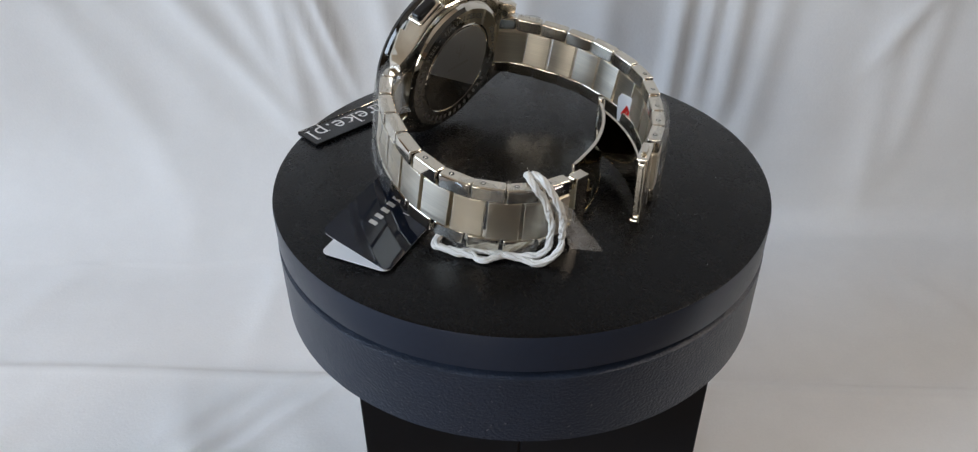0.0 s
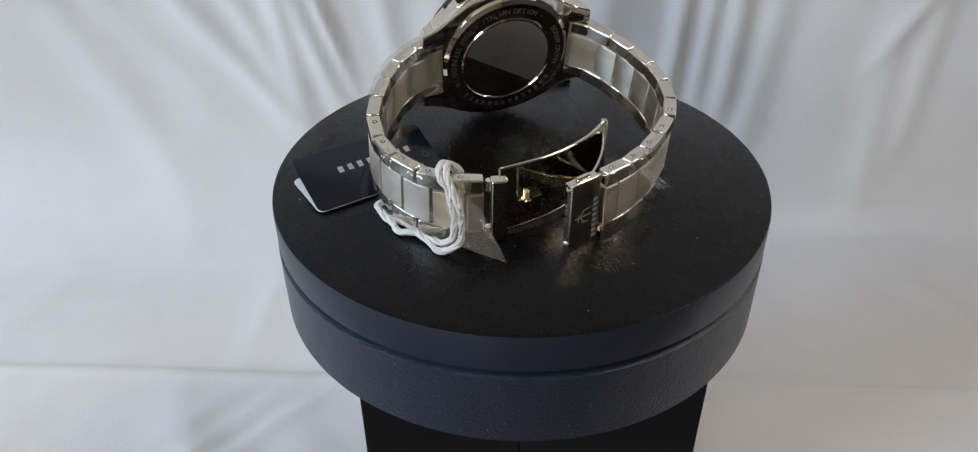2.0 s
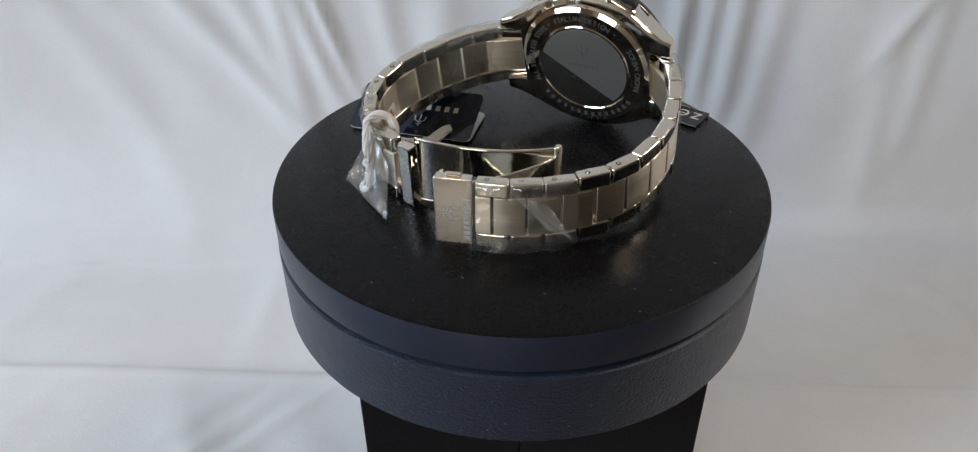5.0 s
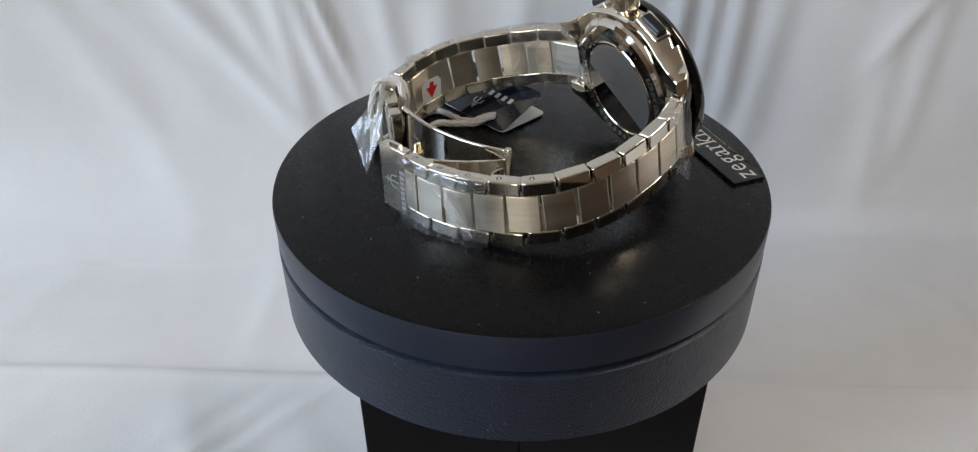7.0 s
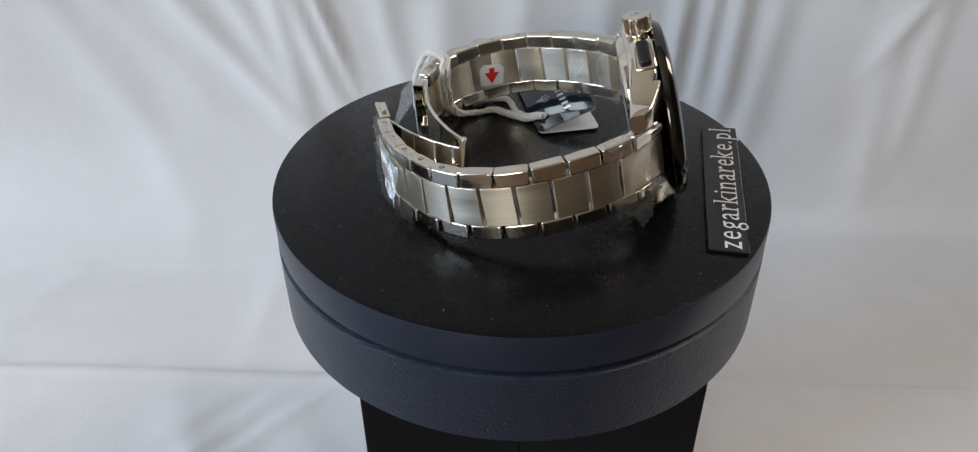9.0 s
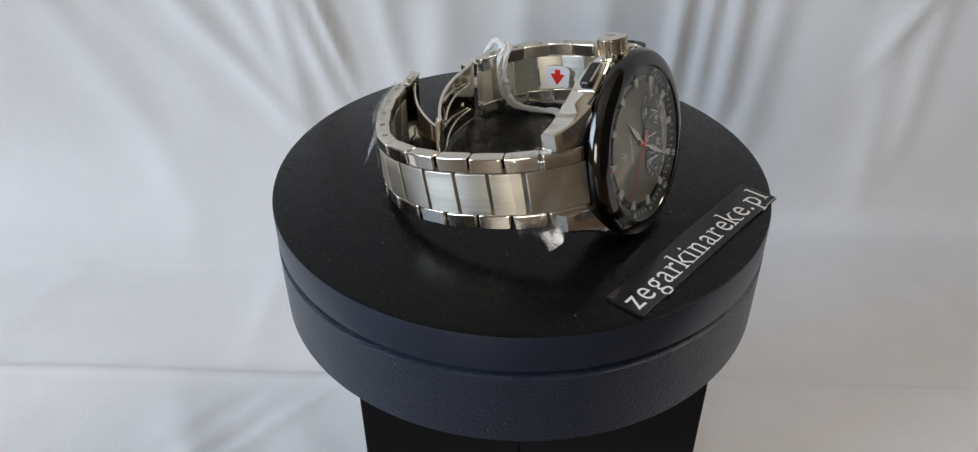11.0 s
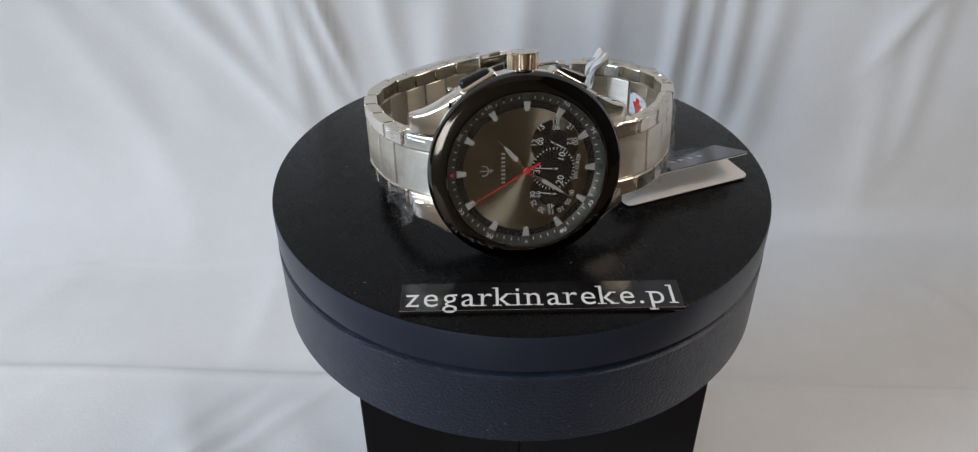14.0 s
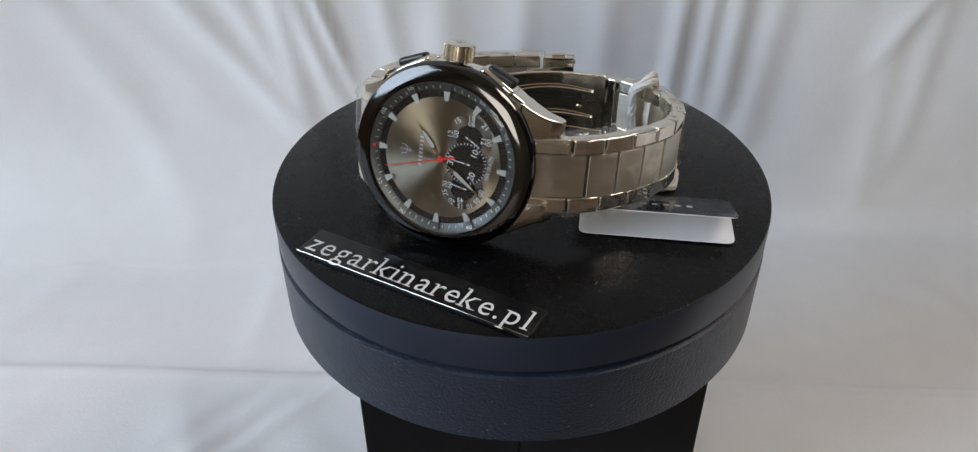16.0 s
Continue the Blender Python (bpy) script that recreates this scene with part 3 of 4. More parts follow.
def build_dial(root):
    dial = on_dial("dial", turned_body([(0, 0), (.211 * S, 0), (.211 * S, -.01 * S), (0, -.01 * S)], 128), SUNRAY, root, label="dark sunray brushed dial")
    on_dial("dial_ring", turned_body([(.211 * S, -.004 * S), (.240 * S, -.004 * S), (.240 * S, -.012 * S), (.211 * S, -.012 * S)], 128, True), BLACKSTEEL, root, label="glossy black outer dial ring")
    chapter = turned_body([(.236 * S, -.003 * S), (.267 * S, .012 * S), (.272 * S, .012 * S), (.272 * S, -.012 * S), (.236 * S, -.012 * S)], 128, True)
    on_dial("chapter_ring", chapter, REHAUT, root, label="grey minute track ring", smooth=True)
    print_bm = bmesh.new()
    for k in range(420):
        if k % 5:
            w, r0, r1 = .0018, .2415, .251
            m = radial(k * 6, 0, 0)
            tick = bmesh.new()
            q = [(-w, r0, .0006), (w, r0, .0006), (w, r1, .0055), (-w, r1, .0055)]
            tick.faces.new([tick.verts.new((x * S, y * S, z * S)) for x, y, z in q])
            put(print_bm, tick, m)
    for words, angle in (("05", 150), ("10", 120), ("20", 60), ("25", 30), ("35", -30), ("40", -60), ("50", -120), ("55", -150)):
        put(print_bm, lettering(words, .026 * S), radial(angle, .2525, .0115) @ pose(0, 0, 0, 27, 0, 0) @ pose(0, 0, 0, 0, 0, 0 if angle > 0 else 180))
    on_dial("minute_print", print_bm, WHITE, root)
    for k in range(12):
        block_m = slab_of([(-.0065 * S, .202 * S), (.0065 * S, .202 * S), (.0115 * S, .233 * S), (-.0115 * S, .233 * S)], -.002 * S, .006 * S)
        mk = on_dial("hour_marker", block_m, LUME, root, radial(k * 30, 0, 0))
        wedge = slab_of([(-.0115 * S, .2333 * S), (.0115 * S, .2333 * S), (.016 * S, .259 * S), (-.016 * S, .259 * S)], .0 * S, .0055 * S)
        cap = part("marker_foot", wedge, DARKMARK, mk)
        for v in cap.data.vertices:
            v.co.z += max(0.0, (v.co.y / S - .2333)) * 0.26 * S
    on_dial("twelve_mark", slab_of([(-.008 * S, .245 * S), (.008 * S, .245 * S), (0, .257 * S)], .0075 * S, .0128 * S), RED, root, radial(180, 0, 0))
    for a in (0, -90):
        on_dial("quarter_mark", slab_of([(-.007 * S, .256 * S), (.007 * S, .256 * S), (0, .245 * S)], .0075 * S, .0128 * S), LUME if a else BLACK, root, radial(a, 0, 0))
    # three small counters
    white_bm = bmesh.new()
    for name, cx, cy, r, back in (("hour_counter", .094, .088, .080, REHAUT), ("minute_counter", .090, .002, .074, BLACKSTEEL), ("second_counter", .086, -.086, .076, REHAUT)):
        z = .001 if name != "minute_counter" else .0024
        rim = on_dial("counter_ring", turned_body([(r * .60 * S, z * S), (r * S, z * S), (r * S, (z + .0012) * S), (r * .60 * S, (z + .0012) * S)], 64, True), BLACKSTEEL if name == "minute_counter" else COUNTER, root, pose(cx * S, cy * S, 0))
        part("counter_face", turned_body([(0, z * S), (r * .62 * S, z * S), (r * .62 * S, (z + .0006) * S), (0, (z + .0006) * S)], 64), BLACKSTEEL, rim)
    for words, px, py, turn, size in (("15", 831.6, 207, 35, .020), ("18", 855.7, 199, 0, .020), ("06", 855.7, 208, 0, .019), ("21", 878.3, 208, -35, .020), ("12", 821, 230, 85, .020), ("00", 831, 229, 85, .019), ("12", 878.7, 232, -85, .020), ("00", 888, 232, -85, .019),
                                      ("10", 866, 254, 75, .024), ("20", 864, 293, 75, .024), ("30", 826, 273, 80, .024), ("30", 819, 315, 90, .018), ("60", 828, 315, 90, .018), ("25", 821, 329.5, 110, .018), ("20", 834, 341.5, 145, .018), ("45", 849.6, 336.5, 180, .018), ("15", 849.6, 346, 180, .018), ("10", 866, 343, 205, .018), ("05", 878.3, 331, 235, .018), ("00", 883.5, 317, 265, .018)):
        put(white_bm, lettering(words, size * 1.35 * S), pose((px - 809) / 483 * S, (275 - py) / 468 * S, .0052 * S, 0, 0, turn))
    put(white_bm, lettering("WR 10 ATM", .022 * S, .086 * S), pose(.173 * S, .002 * S, .0014 * S, 0, 0, 83))
    for k in range(36):
        a = math.tau * k / 36
        m = pose((.090 + .070 * math.cos(a)) * S, (.002 + .070 * math.sin(a)) * S, .0052 * S, 0, 0, math.degrees(a))
        put(white_bm, flat([(-.004 * S, -.0012 * S), (.004 * S, -.0012 * S), (.004 * S, .0012 * S), (-.004 * S, .0012 * S)]), m)
    on_dial("counter_print", white_bm, WHITE, root)
    on_dial("maker_bars", bars(8, .0068 * S, .0072 * S, .0135 * S), SILVER, root, pose(-.078 * S, .012 * S, .0015 * S, 0, 0, 90), "silver applied lettering bars")
    on_dial("maker_emblem", emblem(.047 * S), SILVER, root, pose(-.133 * S, .006 * S, .0017 * S, 0, 0, 90), "silver three-pronged emblem")
    for cx, cy, a in ((.094, .088, -28), (.090, .002, 175), (.086, -.086, 172)):
        on_dial("counter_hand", slab_of([(-.016 * S, -.0022 * S), (.044 * S, -.0012 * S), (.044 * S, .0012 * S), (-.016 * S, .0022 * S)], .0058 * S, .0066 * S), WHITE, root, pose(cx * S, cy * S, 0, 0, 0, a))
        on_dial("counter_pivot", turned_body([(0, .0070 * S), (.005 * S, .0070 * S), (.006 * S, .004 * S), (0, .004 * S)], 20), STEEL, root, pose(cx * S, cy * S, 0))
    for name, length, width, angle, z in (("hour_hand", .150, .0115, 131, .0072), ("minute_hand", .196, .0095, -33.5, .0092)):
        h = on_dial(name, slab_of([(x * S, y * S) for x, y in hand_outline(length, width, .02, .0035)], z * S, (z + .0012) * S), STEEL, root, pose(0, 0, 0, 0, 0, angle), "steel hand with a white fill")
        part("hand_fill", slab_of([(length * .30 * S, 0), (length * .36 * S, -width * .72 * S), (length * .70 * S, -width * .42 * S), (length * .78 * S, 0), (length * .70 * S, width * .42 * S), (length * .36 * S, width * .72 * S)], (z + .0012) * S, (z + .0015) * S), LUME, h)
    sec = on_dial("second_hand", slab_of([(-.052 * S, -.004 * S), (-.02 * S, -.004 * S), (0, -.0024 * S), (.216 * S, -.0008 * S), (.216 * S, .0008 * S), (0, .0024 * S), (-.02 * S, .004 * S), (-.052 * S, .004 * S)], .0112 * S, .0122 * S), RED, root, label="thin red second hand")
    part("hub", turned_body([(0, .0135 * S), (.009 * S, .0133 * S), (.0115 * S, .011 * S), (.0115 * S, .004 * S), (0, .004 * S)], 24), RED, sec)
    return sec


def build_case(root):
    on_case("case", case_body(), STEEL, root, label="polished steel watch case", smooth=True)
    for sx in (1, -1):
        for sy in (1, -1):
            ob = on_case("lug", lug(sx, sy), SATIN, root, label="steel lug, satin above and polished below", smooth=True)
            ob.data.materials.append(STEEL)
            ob.data.polygons.foreach_set("material_index", [int(f.normal.z < 0.2) for f in ob.data.polygons])
    bez = turned_body([(r * S, z * S) for r, z in ((.272, .006), (.266, .016), (.270, .0195), (.275, .0200), (.282, .0192), (.302, .0150), (.305, .0138), (.317, .0085), (.325, -.003), (.328, -.016), (.326, -.028), (.316, -.034), (.272, -.034))], 160, True)
    on_dial("bezel", bez, BEZELBLACK, root, label="glossy black stepped bezel", smooth=True)
    glass = on_dial("crystal", turned_body([(0, .018 * S), (.255 * S, .018 * S), (.267 * S, .0165 * S), (.267 * S, .014 * S), (0, .014 * S)], 96), GLASS, root, label="clear flat crystal")
    glass.visible_shadow = False
    back = on_case("case_back", turned_body([(r * S, z * S) for r, z in ((0, -.168), (.198, -.168), (.202, -.164), (.206, -.168), (.268, -.166), (.284, -.155), (.290, -.138), (.24, -.13), (0, -.13))], 128), STEEL, root, label="polished steel screw-down case back", smooth=True)
    seal = on_case("back_seal", slab_of([(.190 * S * math.cos(radians(122.2 + 106.0 * k / 24)), .190 * S * math.sin(radians(122.2 + 106.0 * k / 24))) for k in range(-24, 25)], -.1692 * S, -.1684 * S), SEAL, root, label="cut round of hazy film on the case back")
    eng = bmesh.new()
    for words, mid, span in (("- ITALIAN DESIGN -", 90, 78), ("SCREW CROWN", 172, 50), ("ALL STAINLESS STEEL", 12, 74)):
        for k, ch in enumerate(words):
            if ch == " ":
                continue
            a = mid + (k - (len(words) - 1) / 2) * span / len(words) * 1.0
            put(eng, lettering(ch, .032 * S), pose(.238 * S * math.cos(radians(a)), .238 * S * math.sin(radians(a)), 0, 0, 0, a + 90) @ pose(0, 0, 0, 0, 180, 180))
    for k in range(14):
        put(eng, flat([(-.007 * S, -.01 * S), (.007 * S, -.01 * S), (.007 * S, .01 * S), (-.007 * S, .01 * S)]), pose(.238 * S * math.cos(radians(215 + k * 8)), .238 * S * math.sin(radians(215 + k * 8)), 0, 0, 0, 215 + k * 8 + 90))
    on_case("case_back_engraving", eng, ENGRAVED, root, pose(0, 0, -.1686 * S))
    logo = emblem(.07 * S)
    put(logo, bars(8, .011 * S, .006 * S, .014 * S), pose(0, -.07 * S, 0))
    on_case("case_back_emblem", logo, ENGRAVED, root, pose(0, .085 * S, -.1697 * S))
    # crown with a milled edge
    prof = []
    teeth = 25
    for k in range(teeth * 4):
        r = .0515 if k % 4 < 2 else .0400
        a = math.tau * k / (teeth * 4)
        prof.append((r * S * math.cos(a), r * S * math.sin(a)))
    milled = slab_of(prof, .012 * S, .062 * S)
    crown = on_case("crown", milled, SATIN, root, pose(0, .314 * S, -.080 * S, -90, 0, 0), "milled steel crown")
    part("crown_stem", turned_body([(0, -.01 * S), (.035 * S, -.01 * S), (.035 * S, .013 * S), (0, .013 * S)], 32), STEEL, crown)
    sharpen(part("crown_cap", turned_body([(0, .071 * S), (.036 * S, .071 * S), (.0475 * S, .066 * S), (.0475 * S, .061 * S), (0, .061 * S)], 48), STEEL, crown, "", True))
    part("crown_mark", emblem(.04 * S), GREY, crown).location = (0, 0, .0716 * S)
    for sx in (1, -1):
        m = pose(sx * .140 * S, .264 * S, -.082 * S, 0, 0, -sx * 29)
        body = on_case("push_button", block(.135 * S, .050 * S, .078 * S, .012 * S, 3, at=(0, .012 * S, 0)), STEEL, root, m, "steel push button with a black cap", True)
        cap = block(.108 * S, .040 * S, .044 * S, .012 * S, 3, m=pose(0, .036 * S, 0, 0, 0, sx * 7))
        part("button_cap", cap, BUTTON, body)
    return back


def strip(points, z0, z1, thick, rows=2):
    """An upright thin plate along a plan line; z0 and z1 are (start, end) heights."""
    bm = bmesh.new()
    n = len(points)
    rings = []
    for k, p in enumerate(points):
        d = (points[min(k + 1, n - 1)] - points[max(k - 1, 0)]).normalized()
        o = Vector((-d.y, d.x, 0)) * thick / 2
        f = k / (n - 1)
        lo, hi = z0[0] + (z0[1] - z0[0]) * f, z1[0] + (z1[1] - z1[0]) * f
        rings.append([bm.verts.new(((p.x + o.x * s) * S, (p.y + o.y * s) * S, z * S)) for s, z in ((1, lo), (1, hi), (-1, hi), (-1, lo))])
    loft(bm, rings)
    bmesh.ops.recalc_face_normals(bm, faces=bm.faces)
    return bm


def tube(points, radius, sides=8, bm=None):
    bm = bm or bmesh.new()
    n = len(points)
    rings = []
    for k, p in enumerate(points):
        d = (points[min(k + 1, n - 1)] - points[max(k - 1, 0)]).normalized()
        a = d.cross(Vector((0, 0, 1)))
        a = a.normalized() if a.length > 1e-3 else Vector((1, 0, 0))
        b = d.cross(a).normalized()
        rings.append([bm.verts.new(p + (a * math.cos(q) + b * math.sin(q)) * radius) for q in (math.tau * j / sides for j in range(sides))])
    loft(bm, rings)
    return bm


def build_clasp(root):
    m = band_frame(Vector((-.475, -.235, 0)), Vector((-.555, -.125, 0)))
    m = m @ pose(0, .012 * S, -.004 * S)
    cover = part("clasp_cover", block(.138 * S, .014 * S, .276 * S, .005 * S, 3), SATIN, root, "polished steel fold-over clasp cover", True)
    soften(cover.data)
    cover.matrix_world = m
    for sz in (1, -1):
        part("cover_flange", block(.130 * S, .030 * S, .010 * S, .003 * S, at=(0, -.019 * S, sz * .131 * S)), STEEL, cover)
    part("cover_end", block(.008 * S, .022 * S, .244 * S, .003 * S, at=(.064 * S, -.016 * S, 0)), STEEL, cover)
    for sz in (1, -1):
        part("end_lip", block(.016 * S, .020 * S, .020 * S, .004 * S, at=(.066 * S, -.012 * S, sz * .112 * S)), STEEL, cover)
    part("clasp_button", block(.060 * S, .020 * S, .014 * S, .006 * S, 3, at=(0, -.016 * S, .142 * S)), STEEL, cover)
    side = part("maker_bars", bars(8, .0155 * S, .0065 * S, .021 * S), SILVER, cover, "engraved lettering bars")
    side.matrix_local = pose(-.047 * S, .0073 * S, -.03 * S, 90, 90, 180)
    mark = part("maker_emblem", emblem(.075 * S), SILVER, cover, "engraved three-pronged emblem")
    mark.matrix_local = pose(.010 * S, .0073 * S, -.005 * S, 90, 90, 180)
    # the knuckle on the other end of the bracelet
    k = part("clasp_knuckle", block(.060 * S, .046 * S, .258 * S, .006 * S), STEEL, root, "steel hinge knuckle")
    k.matrix_world = band_frame(Vector((-.486, .140, 0)), Vector((-.478, .080, 0)))
    for z in (.10, -.10):
        part("hinge_barrel", turned_body([(0, -.02 * S), (.013 * S, -.02 * S), (.013 * S, .02 * S), (0, .02 * S)], 20), STEEL, k).location = (.034 * S, -.008 * S, z * S)
    long_line = spun([(-.452, .105, 0), (-.420, .030, 0), (-.365, -.075, 0), (-.285, -.175, 0), (-.200, -.250, 0), (-.125, -.300, 0)], 40)
    blade = part("long_blade", strip(long_line, (.020, .040), (.284, .276), .010), STEEL, root, "curved polished steel clasp blade", True)
    sharpen(blade, 40)
    for za, zb in ((.020, .040), (.281, .273)):
        part("blade_edge", tube([Vector((p.x * S, p.y * S, (za + (zb - za) * j / 39) * S)) for j, p in enumerate(long_line)], .0075 * S), GOLD if za < .1 else STEEL, blade, "", True)
    inner = spun([(-.430, .060, 0), (-.36, -.065, 0), (-.285, -.160, 0), (-.215, -.224, 0)], 24)
    for zc in (.085, .205):
        part("blade_rib", tube([Vector(((p.x + .006) * S, (p.y + .006) * S, (zc + .015 * math.sin(j / 23 * 3.1)) * S)) for j, p in enumerate(inner)], .005 * S), STEEL, blade, "", True)
    short_line = spun([(-.548, -.135, 0), (-.470, -.190, 0), (-.380, -.240, 0), (-.290, -.275, 0), (-.200, -.297, 0), (-.125, -.305, 0)], 40)
    b2 = part("short_blade", strip(short_line, (.055, .050), (.225, .240), .010), STEEL, root, "curved polished steel clasp blade", True)
    sharpen(b2, 40)
    for za, zb in ((.055, .050), (.225, .240)):
        part("blade_edge", tube([Vector((p.x * S, p.y * S, (za + (zb - za) * j / 39) * S)) for j, p in enumerate(short_line)], .006 * S), STEEL, b2, "", True)
    bar = part("blade_hinge", turned_body([(0, 0), (.014 * S, 0), (.016 * S, .01 * S), (.016 * S, .265 * S), (.012 * S, .275 * S), (0, .275 * S)], 24), STEEL, root, "steel hinge bar", True)
    bar.location = (-.120 * S, -.308 * S, .012 * S)
    sharpen(bar)
    pin = part("spring_pin", turned_body([(0, -.03 * S), (.009 * S, -.03 * S), (.009 * S, -.012 * S), (.015 * S, -.010 * S), (.015 * S, .0), (.008 * S, .004 * S), (.008 * S, .024 * S), (0, .028 * S)], 20), GOLD, root, "small gold locking pin", True)
    pin.scale = (1.3, 1.3, 1.3)
    pin.location = (-.418 * S, .004 * S, .137 * S)
    words = part("steel_mark", lettering("STAINLESS STEEL", .024 * S, .17 * S), GREY, blade)
    d = Vector((.42, -.90, 0)).normalized()
    nrm = Vector((-d.y, d.x, 0))
    words.matrix_world = Matrix(((0, d.x, nrm.x, -.432 * S + nrm.x * .006 * S), (0, d.y, nrm.y, .048 * S + nrm.y * .006 * S), (-1, 0, 0, .145 * S), (0, 0, 0, 1)))


def wrap(at, s0, s1, out, z0, z1, seed, ragged=0.020):
    """A crumpled piece of film round a stretch of the bracelet, from over its top edge down its outer face."""
    bm = bmesh.new()
    nu, nv = 40, 22
    grid = []
    for i in range(nu):
        s = s0 + (s1 - s0) * i / (nu - 1)
        m = band_frame(at(s - .01), at(s + .01))
        col = []
        for j in range(nv):
            f = j / (nv - 1)
            z = z1 + (z0 - z1) * f
            y = out
            if z > .135:
                y = out - (z - .135) * 1.5
            q = Vector((s * 11 + z * 5, z * 9 - s * 3, seed))
            n = (.45 - abs(noise.noise(q)) * 1.6) * ragged + (.3 - abs(noise.noise(q * 2.7))) * ragged * .45
            edge = noise.noise(Vector((s * 30, seed, 2.0))) * .02 * (1 if j in (0, nv - 1) else 0)
            col.append(bm.verts.new(m @ Vector((0, (y + n) * S, (min(z, .140) + edge) * S))))
        grid.append(col)
    for a, b in zip(grid, grid[1:]):
        for j in range(nv - 1):
            bm.faces.new((a[j], a[j + 1], b[j + 1], b[j]))
    return bm


def flap(corners, seed, wave=0.01):
    """A loose curled corner of film between four points."""
    a, b, c, d = [Vector(q) for q in corners]
    bm = bmesh.new()
    n = 18
    grid = []
    for i in range(n):
        row = []
        for j in range(n):
            u, v = i / (n - 1), j / (n - 1)
            p = (a * (1 - u) + b * u) * (1 - v) + (d * (1 - u) + c * u) * v
            k = noise.noise(Vector((u * 2.2, v * 2.2, seed))) * wave + noise.noise(Vector((u * 6, v * 6, seed))) * wave * .3
            row.append(bm.verts.new((p + Vector((k, k, k * .4))) * S))
        grid.append(row)
    for r, q in zip(grid, grid[1:]):
        for j in range(n - 1):
            bm.faces.new((r[j], r[j + 1], q[j + 1], q[j]))
    return bm


def build_films(root, at12, run12, at6, run6):
    for at, s0, s1, seed in ((at12, .035, .245, 1.0), (at12, run12 - .50, run12 - .13, 2.0), (at6, .02, .52, 3.0), (at6, run6 - .42, run6 - .06, 4.0)):
        part("protective_film", wrap(at, s0, s1, .034, -.15 if seed < 3 else -.138, .165, seed), CLEAR, root, "crumpled clear protective film", True)
    part("protective_film", wrap(at6, .02, .40, -.034, -.138, .16, 7.0, .02), CLEAR, root, "crumpled clear protective film", True)
    part("protective_film", flap([(-.520, .275, .275), (-.660, .275, .12), (-.622, .088, .002), (-.535, .170, .17)], 3.0), LOOSE, root, "loose pointed corner of clear film", True)
    part("protective_film", flap([(-.420, -.380, .25), (-.330, -.450, .20), (-.300, -.550, .09), (-.360, -.490, .12)], 6.0), LOOSE, root, "loose corner of clear film", True)
    part("protective_film", flap([(.578, -.300, .17), (.525, -.370, .14), (.577, -.351, .085), (.602, -.312, .12)], 8.0), CLEAR, root, "loose corner of clear film", True)


def arrow_sticker(root, at, outwards, tall, shift, way):
    """A small label on the inner face of the bracelet; way 1 points its arrow down, -1 up."""
    st = part("sticker", slab_of([(x * S, y * tall * S) for x, y in ((-.052, -.05), (.052, -.05), (.056, .03), (.036, .05), (-.036, .05), (-.056, .03))], 0, .0015 * S), CARDWHITE, root, "white sticker with a red arrow")
    nrm = -Vector((outwards[0], outwards[1], 0)).normalized()
    xax = Vector((0, 0, 1)).cross(nrm)
    st.matrix_world = Matrix(((xax.x, 0, nrm.x, at[0] * S), (xax.y, 0, nrm.y, at[1] * S), (0, 1, 0, at[2] * S), (0, 0, 0, 1)))
    outline = [(x * way * S, (y * way + shift) * S) for x, y in ((0, -.042), (.033, .012), (.012, .012), (.012, .034), (-.012, .034), (-.012, .012), (-.033, .012))]
    part("arrow", slab_of(outline, .0016 * S, .0022 * S), RED, st, "red arrow")


def build_watch():
    root = tagged(new("wrist_watch"), "steel chronograph wrist watch lying on its side, clasp open", "watch")
    back = build_case(root)
    sec = build_dial(root)
    at12, run12, step = bracelet_side(root, TWELVE, .147, .118, 10, 5)
    at6, run6, step6 = bracelet_side(root, SIX, .1485, .119, 9, 5)
    build_clasp(root)
    build_films(root, at12, run12, at6, run6)
    # small white stickers with a red arrow inside the bracelet
    arrow_sticker(root, (-.292, .460, .175), (-.57, .82), 1.0, 0.0, 1)
    arrow_sticker(root, (-.035, -.5405, .125), (.06, -1.0), 1.35, -.016, -1)
    RIDERS.append(root)
    return sec


def rounded_outline(w, h, r, n=6):
    pts = []
    for cx, cy, a0 in ((w / 2 - r, h / 2 - r, 0), (-w / 2 + r, h / 2 - r, 90), (-w / 2 + r, -h / 2 + r, 180), (w / 2 - r, -h / 2 + r, 270)):
        for k in range(n):
            a = radians(a0 + 90 * k / (n - 1))
            pts.append((cx + r * math.cos(a), cy + r * math.sin(a)))
    return pts


